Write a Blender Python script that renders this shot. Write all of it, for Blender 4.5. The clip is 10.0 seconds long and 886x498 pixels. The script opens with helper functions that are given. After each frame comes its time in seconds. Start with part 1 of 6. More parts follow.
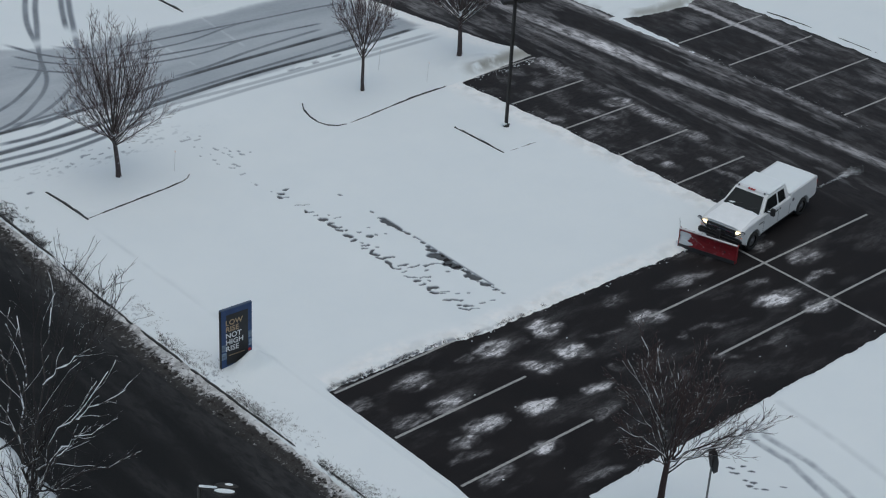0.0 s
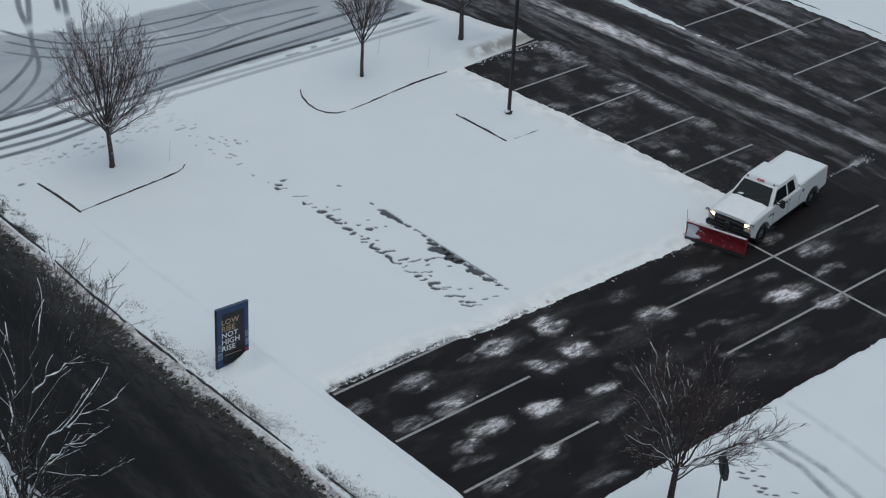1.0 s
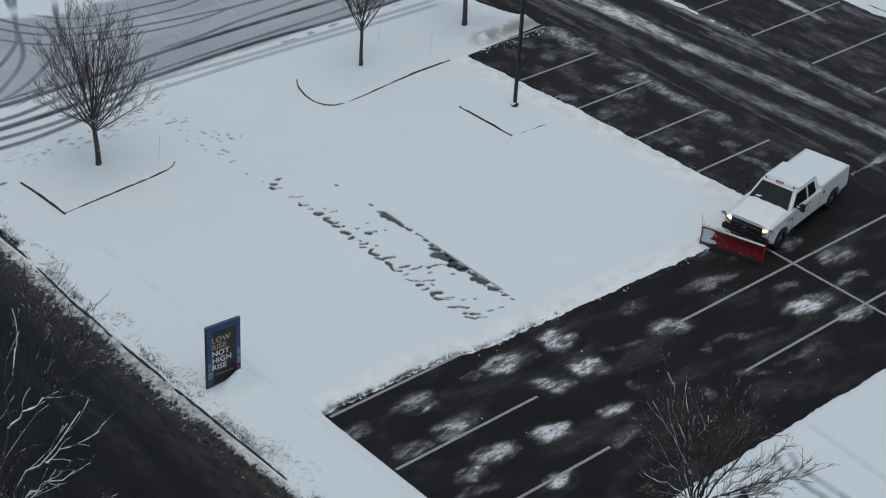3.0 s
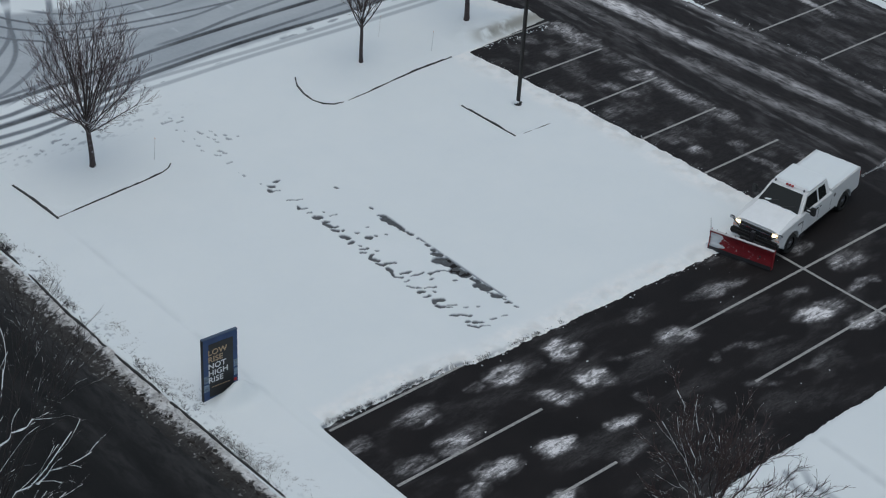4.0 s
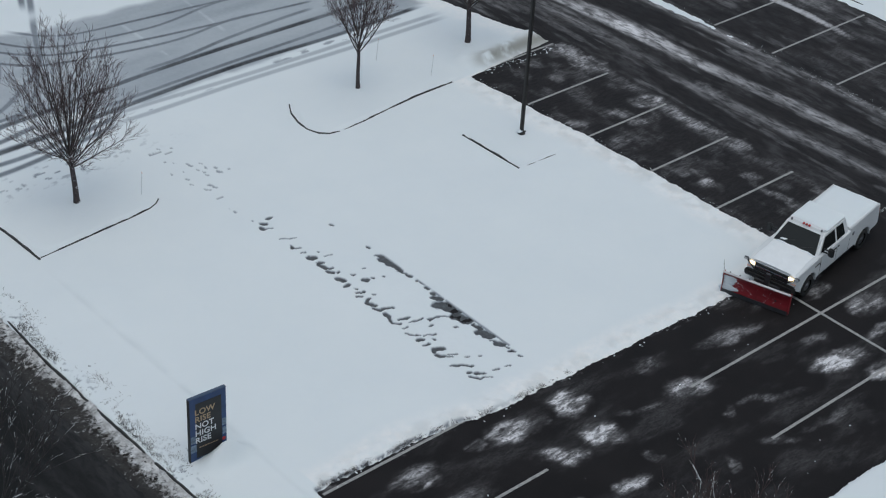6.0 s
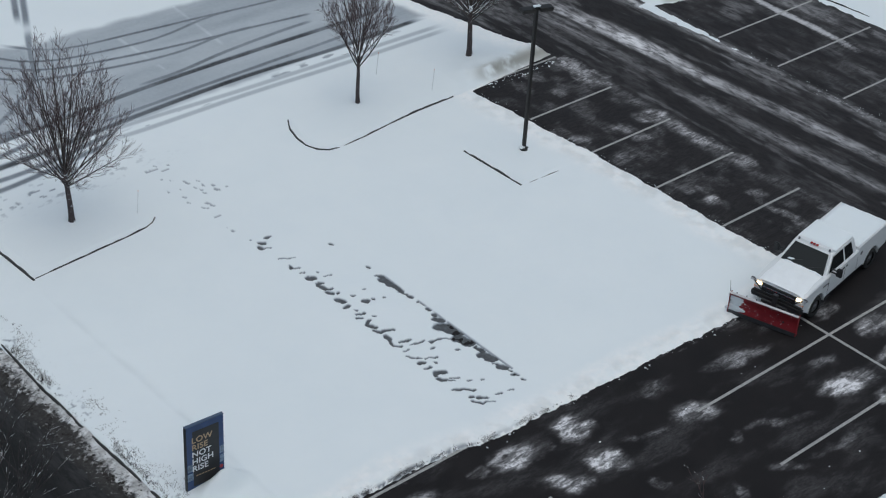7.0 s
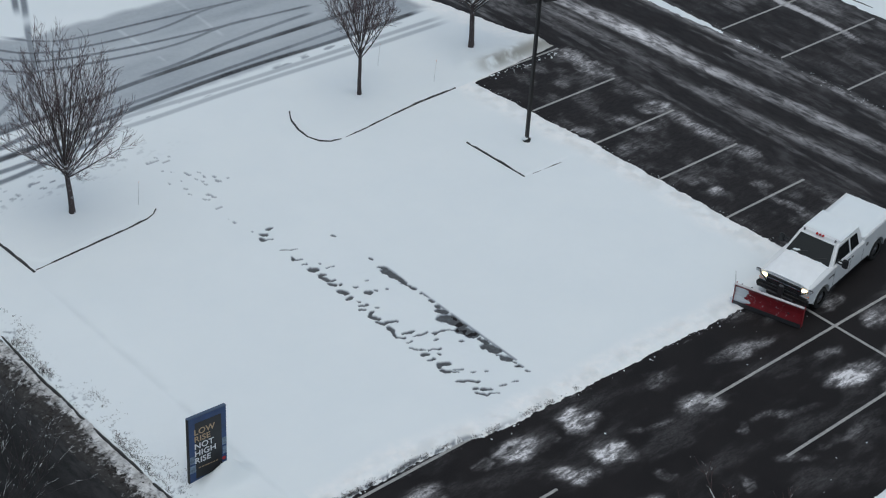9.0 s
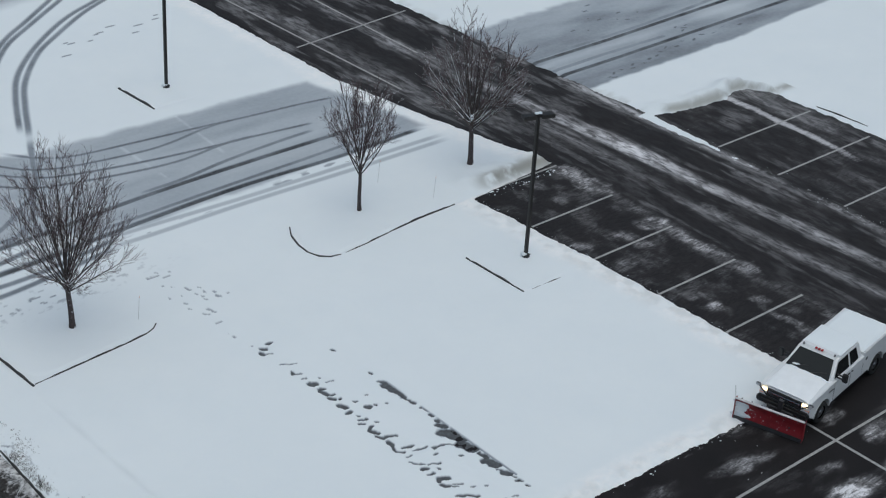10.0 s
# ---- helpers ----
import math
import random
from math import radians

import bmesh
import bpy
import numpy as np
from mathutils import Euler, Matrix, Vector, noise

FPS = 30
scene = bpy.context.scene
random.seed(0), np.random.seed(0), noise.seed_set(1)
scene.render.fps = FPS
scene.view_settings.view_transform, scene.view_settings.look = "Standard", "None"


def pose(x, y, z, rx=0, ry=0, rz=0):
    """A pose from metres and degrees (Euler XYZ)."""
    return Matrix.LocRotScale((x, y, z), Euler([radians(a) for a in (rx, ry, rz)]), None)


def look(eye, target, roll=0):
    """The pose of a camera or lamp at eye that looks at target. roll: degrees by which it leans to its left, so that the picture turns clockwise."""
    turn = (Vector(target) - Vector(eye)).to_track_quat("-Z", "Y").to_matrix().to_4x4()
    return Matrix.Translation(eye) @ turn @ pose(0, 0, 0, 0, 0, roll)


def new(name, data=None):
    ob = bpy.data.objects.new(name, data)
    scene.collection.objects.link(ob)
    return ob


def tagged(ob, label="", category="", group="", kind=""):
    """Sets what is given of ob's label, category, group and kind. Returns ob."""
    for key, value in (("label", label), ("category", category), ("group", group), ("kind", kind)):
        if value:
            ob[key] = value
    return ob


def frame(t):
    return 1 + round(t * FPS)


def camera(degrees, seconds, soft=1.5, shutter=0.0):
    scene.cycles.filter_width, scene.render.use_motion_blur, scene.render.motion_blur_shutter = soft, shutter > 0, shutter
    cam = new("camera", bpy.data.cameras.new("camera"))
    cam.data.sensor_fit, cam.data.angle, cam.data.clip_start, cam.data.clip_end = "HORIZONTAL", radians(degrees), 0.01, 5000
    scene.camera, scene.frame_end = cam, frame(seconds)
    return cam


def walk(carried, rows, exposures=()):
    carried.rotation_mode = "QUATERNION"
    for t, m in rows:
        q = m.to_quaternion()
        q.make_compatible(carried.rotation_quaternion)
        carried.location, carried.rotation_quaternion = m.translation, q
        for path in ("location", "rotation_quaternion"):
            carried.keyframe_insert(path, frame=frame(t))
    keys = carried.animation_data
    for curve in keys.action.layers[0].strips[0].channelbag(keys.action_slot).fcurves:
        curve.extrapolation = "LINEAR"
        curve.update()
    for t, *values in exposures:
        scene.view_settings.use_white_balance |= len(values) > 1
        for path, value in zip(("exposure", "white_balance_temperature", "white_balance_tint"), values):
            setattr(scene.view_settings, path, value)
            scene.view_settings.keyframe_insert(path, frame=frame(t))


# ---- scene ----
cam = camera(29.0, 10.0, 1.15)
PATH = [
    (0, (-48.309, -33.47, 32.582), (-47.122, -32.202, 31.591), 3.3),
    (0.5, (-47.718, -32.778, 32.602), (-46.537, -31.517, 31.595), 3.3),
    (1, (-47.128, -32.039, 32.633), (-45.952, -30.786, 31.609), 3.3),
    (1.5, (-46.527, -31.298, 32.677), (-45.357, -30.052, 31.64), 3.4),
    (2, (-45.928, -30.559, 32.684), (-44.762, -29.32, 31.634), 3.4),
    (2.5, (-45.349, -29.868, 32.676), (-44.186, -28.634, 31.614), 3.5),
    (4, (-43.741, -27.896, 32.667), (-42.59, -26.678, 31.575), 3.6),
    (4.5, (-43.182, -27.246, 32.716), (-42.035, -26.034, 31.613), 3.6),
    (5, (-42.606, -26.622, 32.757), (-41.461, -25.412, 31.649), 3.7),
    (5.5, (-42.035, -25.972, 32.768), (-40.89, -24.762, 31.661), 3.7),
    (7, (-40.799, -24.371, 32.756), (-39.652, -23.162, 31.65), 3.7),
    (7.5, (-40.67, -24.181, 32.713), (-39.523, -22.972, 31.608), 3.7),
    (8, (-40.699, -24.118, 32.6), (-39.55, -22.91, 31.494), 3.8),
    (8.5, (-40.758, -24.124, 32.481), (-39.61, -22.917, 31.373), 3.7),
    (9, (-40.786, -24.117, 32.355), (-39.638, -22.911, 31.247), 3.7),
    (9.5, (-40.88, -24.171, 32.255), (-39.709, -22.937, 31.202), 3.6),
    (10, (-41.006, -24.282, 32.181), (-39.811, -23.017, 31.195), 3.6),
]
walk(cam, [(t, look(eye, target, roll)) for t, eye, target, roll in PATH],
     [(t, e - 0.25, 6115, 0) for t, e in ((0.0, -0.20), (2.5, -0.19), (4.5, -0.19), (5.5, -0.11), (7.5, 0.0), (10.0, 0.0))])

# ---- light ----
SUN_EL, SUN_AZ = radians(80), radians(200)
world = bpy.data.worlds.new("overcast_sky")
scene.world = world
world.use_nodes = True
wn = world.node_tree
sky = wn.nodes.new("ShaderNodeTexSky")
sky.sky_type = "NISHITA"
sky.sun_disc = False
sky.sun_elevation, sky.sun_rotation = SUN_EL, SUN_AZ
sky.air_density, sky.dust_density, sky.ozone_density = 1.0, 4.0, 1.0
wn.links.new(sky.outputs[0], wn.nodes["Background"].inputs[0])
wn.nodes["Background"].inputs[1].default_value = 0.10
sun = new("sun", bpy.data.lights.new("sun", "SUN"))
sun.data.energy, sun.data.angle, sun.data.color = 1.0, radians(110), (1.0, 0.97, 0.93)
sun.matrix_world = look((0, 0, 40), (40 * math.cos(SUN_EL) * math.sin(SUN_AZ) * -1, 40 * math.cos(SUN_EL) * math.cos(SUN_AZ) * -1, 40 - 40 * math.sin(SUN_EL)))


# ---- materials ----
def shader(name):
    m = bpy.data.materials.new(name)
    m.use_nodes = True
    return m, m.node_tree.nodes, m.node_tree.links, m.node_tree.nodes["Principled BSDF"]


def noise_node(n, l, scale, detail=4.0, rough=0.6, stretch=None, turn=0.0, coords="Object", bend=0.0):
    tc = n.new("ShaderNodeTexCoord")
    tex = n.new("ShaderNodeTexNoise")
    tex.inputs["Distortion"].default_value = bend
    tex.inputs["Scale"].default_value, tex.inputs["Detail"].default_value, tex.inputs["Roughness"].default_value = scale, detail, rough
    if stretch:
        mp = n.new("ShaderNodeMapping")
        mp.inputs["Scale"].default_value = stretch
        mp.inputs["Rotation"].default_value = (0, 0, turn)
        l.new(tc.outputs[coords], mp.inputs[0])
        l.new(mp.outputs[0], tex.inputs["Vector"])
    else:
        l.new(tc.outputs[coords], tex.inputs["Vector"])
    return tex.outputs["Fac"]


def ramp(n, l, fac, stops):
    r = n.new("ShaderNodeValToRGB")
    while len(r.color_ramp.elements) < len(stops):
        r.color_ramp.elements.new(0.5)
    for e, (at, c) in zip(r.color_ramp.elements, stops):
        e.position, e.color = at, (*c, 1) if len(c) == 3 else c
    l.new(fac, r.inputs[0])
    return r.outputs[0]


def mix(n, l, fac, a, b):
    m = n.new("ShaderNodeMix")
    m.data_type = "RGBA"
    for sock, v in ((m.inputs[0], fac), (m.inputs[6], a), (m.inputs[7], b)):
        if isinstance(v, (int, float)):
            sock.default_value = v
        elif isinstance(v, tuple):
            sock.default_value = (*v, 1)
        else:
            l.new(v, sock)
    return m.outputs[2]


def sums(n, l, op, a, b, clamp=False):
    m = n.new("ShaderNodeMath")
    m.operation, m.use_clamp = op, clamp
    for sock, v in ((m.inputs[0], a), (m.inputs[1], b)):
        if isinstance(v, (int, float)):
            sock.default_value = v
        else:
            l.new(v, sock)
    return m.outputs[0]


def bump(n, l, bsdf, height, strength, distance):
    b = n.new("ShaderNodeBump")
    b.inputs["Strength"].default_value, b.inputs["Distance"].default_value = strength, distance
    l.new(height, b.inputs["Height"])
    l.new(b.outputs[0], bsdf.inputs["Normal"])


def attribute(n, name):
    a = n.new("ShaderNodeAttribute")
    a.attribute_name = name
    return a.outputs["Fac"]


SNOW, SLUSH = (0.808, 0.842, 0.862), (0.020, 0.046, 0.100)


def snow_material():
    m, n, l, b = shader("fresh_snow")
    big, fine = noise_node(n, l, 0.35, 3), noise_node(n, l, 9.0, 5)
    base = mix(n, l, ramp(n, l, big, [(0.3, (0, 0, 0)), (0.7, (1, 1, 1))]), (0.778, 0.818, 0.845), SNOW)
    base = mix(n, l, sums(n, l, "MULTIPLY", attribute(n, "churn"), ramp(n, l, noise_node(n, l, 4.0, 6, 0.65), [(0.30, (0.35, 0.35, 0.35)), (0.60, (1, 1, 1))])), base, (0.905, 0.900, 0.897))
    slush = attribute(n, "slush")
    grain = noise_node(n, l, 5.0, 6, 0.7)
    fac = sums(n, l, "ADD", slush, sums(n, l, "MULTIPLY", sums(n, l, "MULTIPLY", sums(n, l, "SUBTRACT", grain, 0.5), 0.28), slush), True)
    # dirt on the snow, and the far bank's shaded side painted in with it
    stain_shade = attribute(n, "stain_shade")
    dirty = mix(n, l, stain_shade, base, (0.25, 0.242, 0.212))
    wet = ramp(n, l, fac, [(0.55, SLUSH), (0.92, (0.033, 0.036, 0.042))])
    l.new(mix(n, l, fac, dirty, wet), b.inputs["Base Color"])
    b.inputs["Roughness"].default_value = 0.75
    b.inputs["Specular IOR Level"].default_value = 0.25
    bump(n, l, b, sums(n, l, "ADD", fine, noise_node(n, l, 40.0, 3)), 0.25, 0.02)
    return m


def asphalt_material(name, wet, dark, light):
    m, n, l, b = shader(name)
    big, fine = noise_node(n, l, 0.6, 4), noise_node(n, l, 60.0, 4, 0.7)
    tone = mix(n, l, ramp(n, l, big, [(0.35, (0, 0, 0)), (0.65, (1, 1, 1))]), dark, light)
    tone = mix(n, l, ramp(n, l, fine, [(0.45, (0, 0, 0)), (0.8, (1, 1, 1))]), tone, (0.028, 0.027, 0.028))
    cover = attribute(n, "cover")
    grit = noise_node(n, l, 3.0, 9, 0.66, (0.60, 1.7, 1.0), radians(-8), bend=1.3)
    fine2 = noise_node(n, l, 14.0, 6, 0.7)
    spread = sums(n, l, "ADD", sums(n, l, "MULTIPLY", sums(n, l, "SUBTRACT", grit, 0.5), 1.9), sums(n, l, "MULTIPLY", sums(n, l, "SUBTRACT", fine2, 0.5), 0.9))
    v = sums(n, l, "ADD", cover, sums(n, l, "MULTIPLY", spread, sums(n, l, "MULTIPLY", cover, 2.2, True)))
    crust = ramp(n, l, v, [(0.20, (0, 0, 0)), (1.0, (0.62, 0.62, 0.62))])
    haze = attribute(n, "haze")
    brush = noise_node(n, l, 4.2, 6, 0.60, (0.50, 1.9, 1.0), radians(-8), bend=1.1)
    broken = ramp(n, l, sums(n, l, "ADD", sums(n, l, "MULTIPLY", brush, 0.6), sums(n, l, "MULTIPLY", grit, 0.4)), [(0.41, (0.0, 0.0, 0.0)), (0.60, (1, 1, 1))])
    veil = sums(n, l, "MULTIPLY", haze, sums(n, l, "MULTIPLY", sums(n, l, "ADD", sums(n, l, "MULTIPLY", broken, 1.5), 0.35), sums(n, l, "ADD", sums(n, l, "MULTIPLY", ramp(n, l, fine2, [(0.36, (0, 0, 0)), (0.62, (1, 1, 1))]), 0.75), 0.45)))
    swept = ramp(n, l, noise_node(n, l, 2.2, 9, 0.68, (1.85, 0.54, 1.0), radians(4), bend=0.42), [(0.40, (0.22, 0.22, 0.22)), (0.58, (1, 1, 1))])
    veil = sums(n, l, "ADD", veil, sums(n, l, "MULTIPLY", attribute(n, "streaks"), sums(n, l, "MULTIPLY", swept, 1.8)))
    fac = sums(n, l, "ADD", crust, veil, True)
    l.new(mix(n, l, fac, tone, (0.762, 0.745, 0.768)), b.inputs["Base Color"])
    rough = n.new("ShaderNodeMapRange")
    rough.inputs["To Min"].default_value, rough.inputs["To Max"].default_value = 0.75 - wet, 0.85
    l.new(big, rough.inputs["Value"])
    l.new(rough.outputs[0], b.inputs["Roughness"])
    b.inputs["Specular IOR Level"].default_value = 0.10
    bump(n, l, b, fine, 0.4, 0.006)
    return m


def plain(name, c, rough=0.6, metal=0.0, vary=0.15, scale=6.0, dents=0.0, coat=0.0):
    m, n, l, b = shader(name)
    f = noise_node(n, l, scale, 5)
    lo, hi = tuple(v * (1 - vary) for v in c), tuple(min(1.0, v * (1 + vary)) for v in c)
    l.new(ramp(n, l, f, [(0.3, lo), (0.7, hi)]), b.inputs["Base Color"])
    b.inputs["Roughness"].default_value, b.inputs["Metallic"].default_value = rough, metal
    b.inputs["Coat Weight"].default_value = coat
    if dents:
        bump(n, l, b, noise_node(n, l, scale * 8, 3), dents, 0.004)
    return m


def snowy(name, c, low, high, snow=(0.8, 0.82, 0.85), scale=7.0):
    """A surface with snow lying on its upward faces, broken up by noise."""
    m, n, l, b = shader(name)
    geo = n.new("ShaderNodeNewGeometry")
    up = n.new("ShaderNodeSeparateXYZ")
    l.new(geo.outputs["Normal"], up.inputs[0])
    f = sums(n, l, "ADD", up.outputs[2], sums(n, l, "MULTIPLY", sums(n, l, "SUBTRACT", noise_node(n, l, scale, 4), 0.5), 1.6))
    fac = ramp(n, l, f, [(low, (0, 0, 0)), (high, (1, 1, 1))])
    bark = ramp(n, l, noise_node(n, l, 14.0, 5, 0.7, (1, 1, 0.25)), [(0.3, tuple(v * 0.6 for v in c)), (0.75, tuple(v * 1.5 for v in c))])
    l.new(mix(n, l, fac, bark, snow), b.inputs["Base Color"])
    b.inputs["Roughness"].default_value = 0.85
    return m


def glow(name, c, strength):
    m, n, l, b = shader(name)
    b.inputs["Base Color"].default_value = (*c, 1)
    b.inputs["Emission Color"].default_value = (*c, 1)
    b.inputs["Emission Strength"].default_value = strength
    return m


def dark_glass(name):
    m, n, l, b = shader(name)
    b.inputs["Base Color"].default_value = (0.010, 0.012, 0.012, 1)
    b.inputs["Roughness"].default_value = 0.10
    b.inputs["Specular IOR Level"].default_value = 0.35
    return m


M_SNOW = snow_material()
M_LOT = asphalt_material("parking_lot_asphalt", 0.30, (0.0115, 0.0100, 0.0106), (0.0190, 0.0168, 0.0177))
M_ROAD = asphalt_material("wet_road_asphalt", 0.40, (0.0094, 0.0096, 0.0100), (0.0150, 0.0152, 0.0158))
M_LINE = plain("worn_line_paint", (0.34, 0.335, 0.33), 0.7, vary=0.3, scale=9.0)
M_KERB = plain("wet_kerb", (0.032, 0.031, 0.031), 0.6, vary=0.4, scale=4.0)
M_BARK = snowy("dark_bark", (0.062, 0.045, 0.046), 0.60, 0.90)
M_TWIG = snowy("brown_twig", (0.100, 0.069, 0.073), 0.80, 1.05)
M_PALE = snowy("snowy_bark", (0.040, 0.034, 0.032), 0.20, 0.34, scale=7.0)
M_DARKBARK = snowy("wet_dark_bark", (0.024, 0.020, 0.020), 0.82, 1.15)
M_STAKE = plain("weathered_fibreglass", (0.50, 0.51, 0.52), 0.6)
M_BRONZE = plain("dark_bronze_metal", (0.022, 0.020, 0.019), 0.5, 0.2)
M_GALV = plain("galvanised_steel", (0.30, 0.30, 0.30), 0.5, 0.6)
M_SIGNBACK = plain("dull_sign_back", (0.075, 0.070, 0.072), 0.6, 0.3)
M_RED = plain("red_sign_face", (0.45, 0.03, 0.035), 0.4)
M_PAINT = plain("white_car_paint", (0.72, 0.73, 0.74), 0.28, vary=0.03, scale=2.0, coat=0.4)
M_DUSTED = plain("snow_dusted_white_paint", (0.86, 0.87, 0.885), 0.45, vary=0.04, scale=3.0)
M_BLACK = plain("black_plastic", (0.018, 0.018, 0.019), 0.55)
M_RUBBER = plain("tyre_rubber", (0.016, 0.016, 0.016), 0.85, dents=0.3)
M_RIM = plain("grey_steel_rim", (0.16, 0.16, 0.17), 0.4, 0.7)
M_CHROME = plain("chrome", (0.55, 0.56, 0.58), 0.15, 1.0, vary=0.05)
M_GLASS = dark_glass("dark_tinted_glass")
M_HEAD = glow("lit_headlight", (1.0, 0.74, 0.42), 4.0)
M_LENS = plain("clear_lamp_lens", (0.55, 0.56, 0.58), 0.1, vary=0.05)
M_AMBER = plain("amber_lens", (0.75, 0.22, 0.03), 0.25)
M_TURN = glow("lit_amber_lens", (0.80, 0.24, 0.06), 0.35)
M_RAIL = plain("bright_worn_rail", (0.60, 0.57, 0.57), 0.45, 0.1)
M_TAIL = plain("red_lens", (0.42, 0.02, 0.02), 0.2)


def plow_material():
    m, n, l, b = shader("scratched_red_blade")
    f = noise_node(n, l, 3.0, 8, 0.75, (1, 2.2, 1))
    red = ramp(n, l, noise_node(n, l, 2.0, 3), [(0.3, (0.17, 0.012, 0.018)), (0.7, (0.30, 0.018, 0.026))])
    l.new(mix(n, l, ramp(n, l, f, [(0.60, (0, 0, 0)), (0.70, (1, 1, 1))]), red, (0.72, 0.72, 0.75)), b.inputs["Base Color"])
    b.inputs["Roughness"].default_value = 0.45
    return m


M_BLADE = plow_material()
M_STEEL = plain("worn_steel_edge", (0.07, 0.07, 0.075), 0.5, 0.5)


def verge_material():
    m, n, l, b = shader("dirty_verge")
    f = noise_node(n, l, 6.0, 9, 0.72, bend=0.6)
    soil = ramp(n, l, noise_node(n, l, 12.0, 6, 0.7), [(0.3, (0.015, 0.0138, 0.0135)), (0.7, (0.060, 0.055, 0.053))])
    f = sums(n, l, "ADD", sums(n, l, "MULTIPLY", sums(n, l, "SUBTRACT", f, 0.5), 2.9), 0.5)
    edge = sums(n, l, "ADD", f, attribute(n, "cover"))
    sand = ramp(n, l, noise_node(n, l, 3.0, 6, 0.6), [(0.3, (0.017, 0.0158, 0.0152)), (0.7, (0.030, 0.028, 0.027))])
    soil = mix(n, l, attribute(n, "sand"), soil, sand)
    l.new(mix(n, l, ramp(n, l, edge, [(0.50, (0, 0, 0)), (0.96, (1, 1, 1))]), soil, ramp(n, l, noise_node(n, l, 2.2, 8, 0.7), [(0.35, (0.34, 0.33, 0.325)), (0.62, (0.74, 0.74, 0.75))])), b.inputs["Base Color"])
    b.inputs["Roughness"].default_value = 0.9
    bump(n, l, b, noise_node(n, l, 18.0, 6, 0.7), 0.7, 0.05)
    return m


M_VERGE = verge_material()


# ---- mesh helpers ----
def part(name, bm, material, parent=None, label=""):
    me = bpy.data.meshes.new(name)
    bm.to_mesh(me)
    bm.free()
    me.materials.append(material)
    ob = new(name, me)
    ob.parent = parent
    return tagged(ob, label)


def smooth(ob, angle=40):
    for p in ob.data.polygons:
        p.use_smooth = True
    ob.data.set_sharp_from_angle(angle=radians(angle))
    return ob


def empty(name, m=Matrix()):
    ob = new(name)
    ob.matrix_world = m
    ob.empty_display_size = 0.2
    return ob


def box(bm, c, s, bevel=0.0, m=Matrix()):
    g = bmesh.ops.create_cube(bm, size=1.0, matrix=m @ Matrix.Translation(c) @ Matrix.Diagonal((*s, 1)))
    if bevel:
        es = list({e for v in g["verts"] for e in v.link_edges})
        bmesh.ops.bevel(bm, geom=es, offset=bevel, segments=2, affect="EDGES", clamp_overlap=True)
    return bm


def rod(bm, a, b, ra, rb=None, sides=10):
    a, b = Vector(a), Vector(b)
    m = Matrix.Translation((a + b) / 2) @ (b - a).to_track_quat("Z", "Y").to_matrix().to_4x4()
    bmesh.ops.create_cone(bm, cap_ends=True, segments=sides, radius1=ra, radius2=ra if rb is None else rb, depth=(b - a).length, matrix=m)
    return bm


def prism(bm, outline, y0, y1, bevel=0.0, segments=2):
    """Extrude an outline in x, z from y0 to y1."""
    lo = [bm.verts.new((x, y0, z)) for x, z in outline]
    hi = [bm.verts.new((x, y1, z)) for x, z in outline]
    faces = [bm.faces.new(lo), bm.faces.new(hi[::-1])]
    k = len(outline)
    for i in range(k):
        faces.append(bm.faces.new((lo[i], hi[i], hi[(i + 1) % k], lo[(i + 1) % k])))
    bmesh.ops.recalc_face_normals(bm, faces=faces)
    if bevel:
        es = [e for f in faces[:2] for e in f.edges]
        bmesh.ops.bevel(bm, geom=es, offset=bevel, segments=segments, affect="EDGES", clamp_overlap=True)
    return bm


def slab(bm, corners, thick):
    """A thin plate: the polygon's corners and a thickness along its normal."""
    cs = [Vector(c) for c in corners]
    nrm = (cs[1] - cs[0]).cross(cs[2] - cs[1]).normalized()
    lo = [bm.verts.new(c) for c in cs]
    hi = [bm.verts.new(c + nrm * thick) for c in cs]
    fs = [bm.faces.new(lo[::-1]), bm.faces.new(hi)]
    for i in range(len(cs)):
        j = (i + 1) % len(cs)
        fs.append(bm.faces.new((lo[i], lo[j], hi[j], hi[i])))
    bmesh.ops.recalc_face_normals(bm, faces=fs)
    return bm


def lattice(x, y, seed):
    i, j = np.floor(x), np.floor(y)
    u, v = x - i, y - j
    u, v = u * u * (3 - 2 * u), v * v * (3 - 2 * v)

    def h(a, b):
        s = np.sin(a * 127.1 + b * 311.7 + seed * 74.7) * 43758.5453
        return s - np.floor(s)
    return (h(i, j) * (1 - u) + h(i + 1, j) * u) * (1 - v) + (h(i, j + 1) * (1 - u) + h(i + 1, j + 1) * u) * v


def fbm(x, y, seed, octaves=3):
    total, amp, size = 0.0, 0.5, 0.0
    for k in range(octaves):
        total = total + amp * lattice(x * 2 ** k, y * 2 ** k, seed + k)
        size += amp
        amp *= 0.5
    return total / size


def step(a, b, x):
    u = np.clip((x - a) / (b - a), 0, 1)
    return u * u * (3 - 2 * u)


def spans(*runs):
    """Coordinates from runs of (start, end, spacing)."""
    out = [np.arange(a, b, s) for a, b, s in runs]
    return np.concatenate(out + [np.array([runs[-1][1]])])


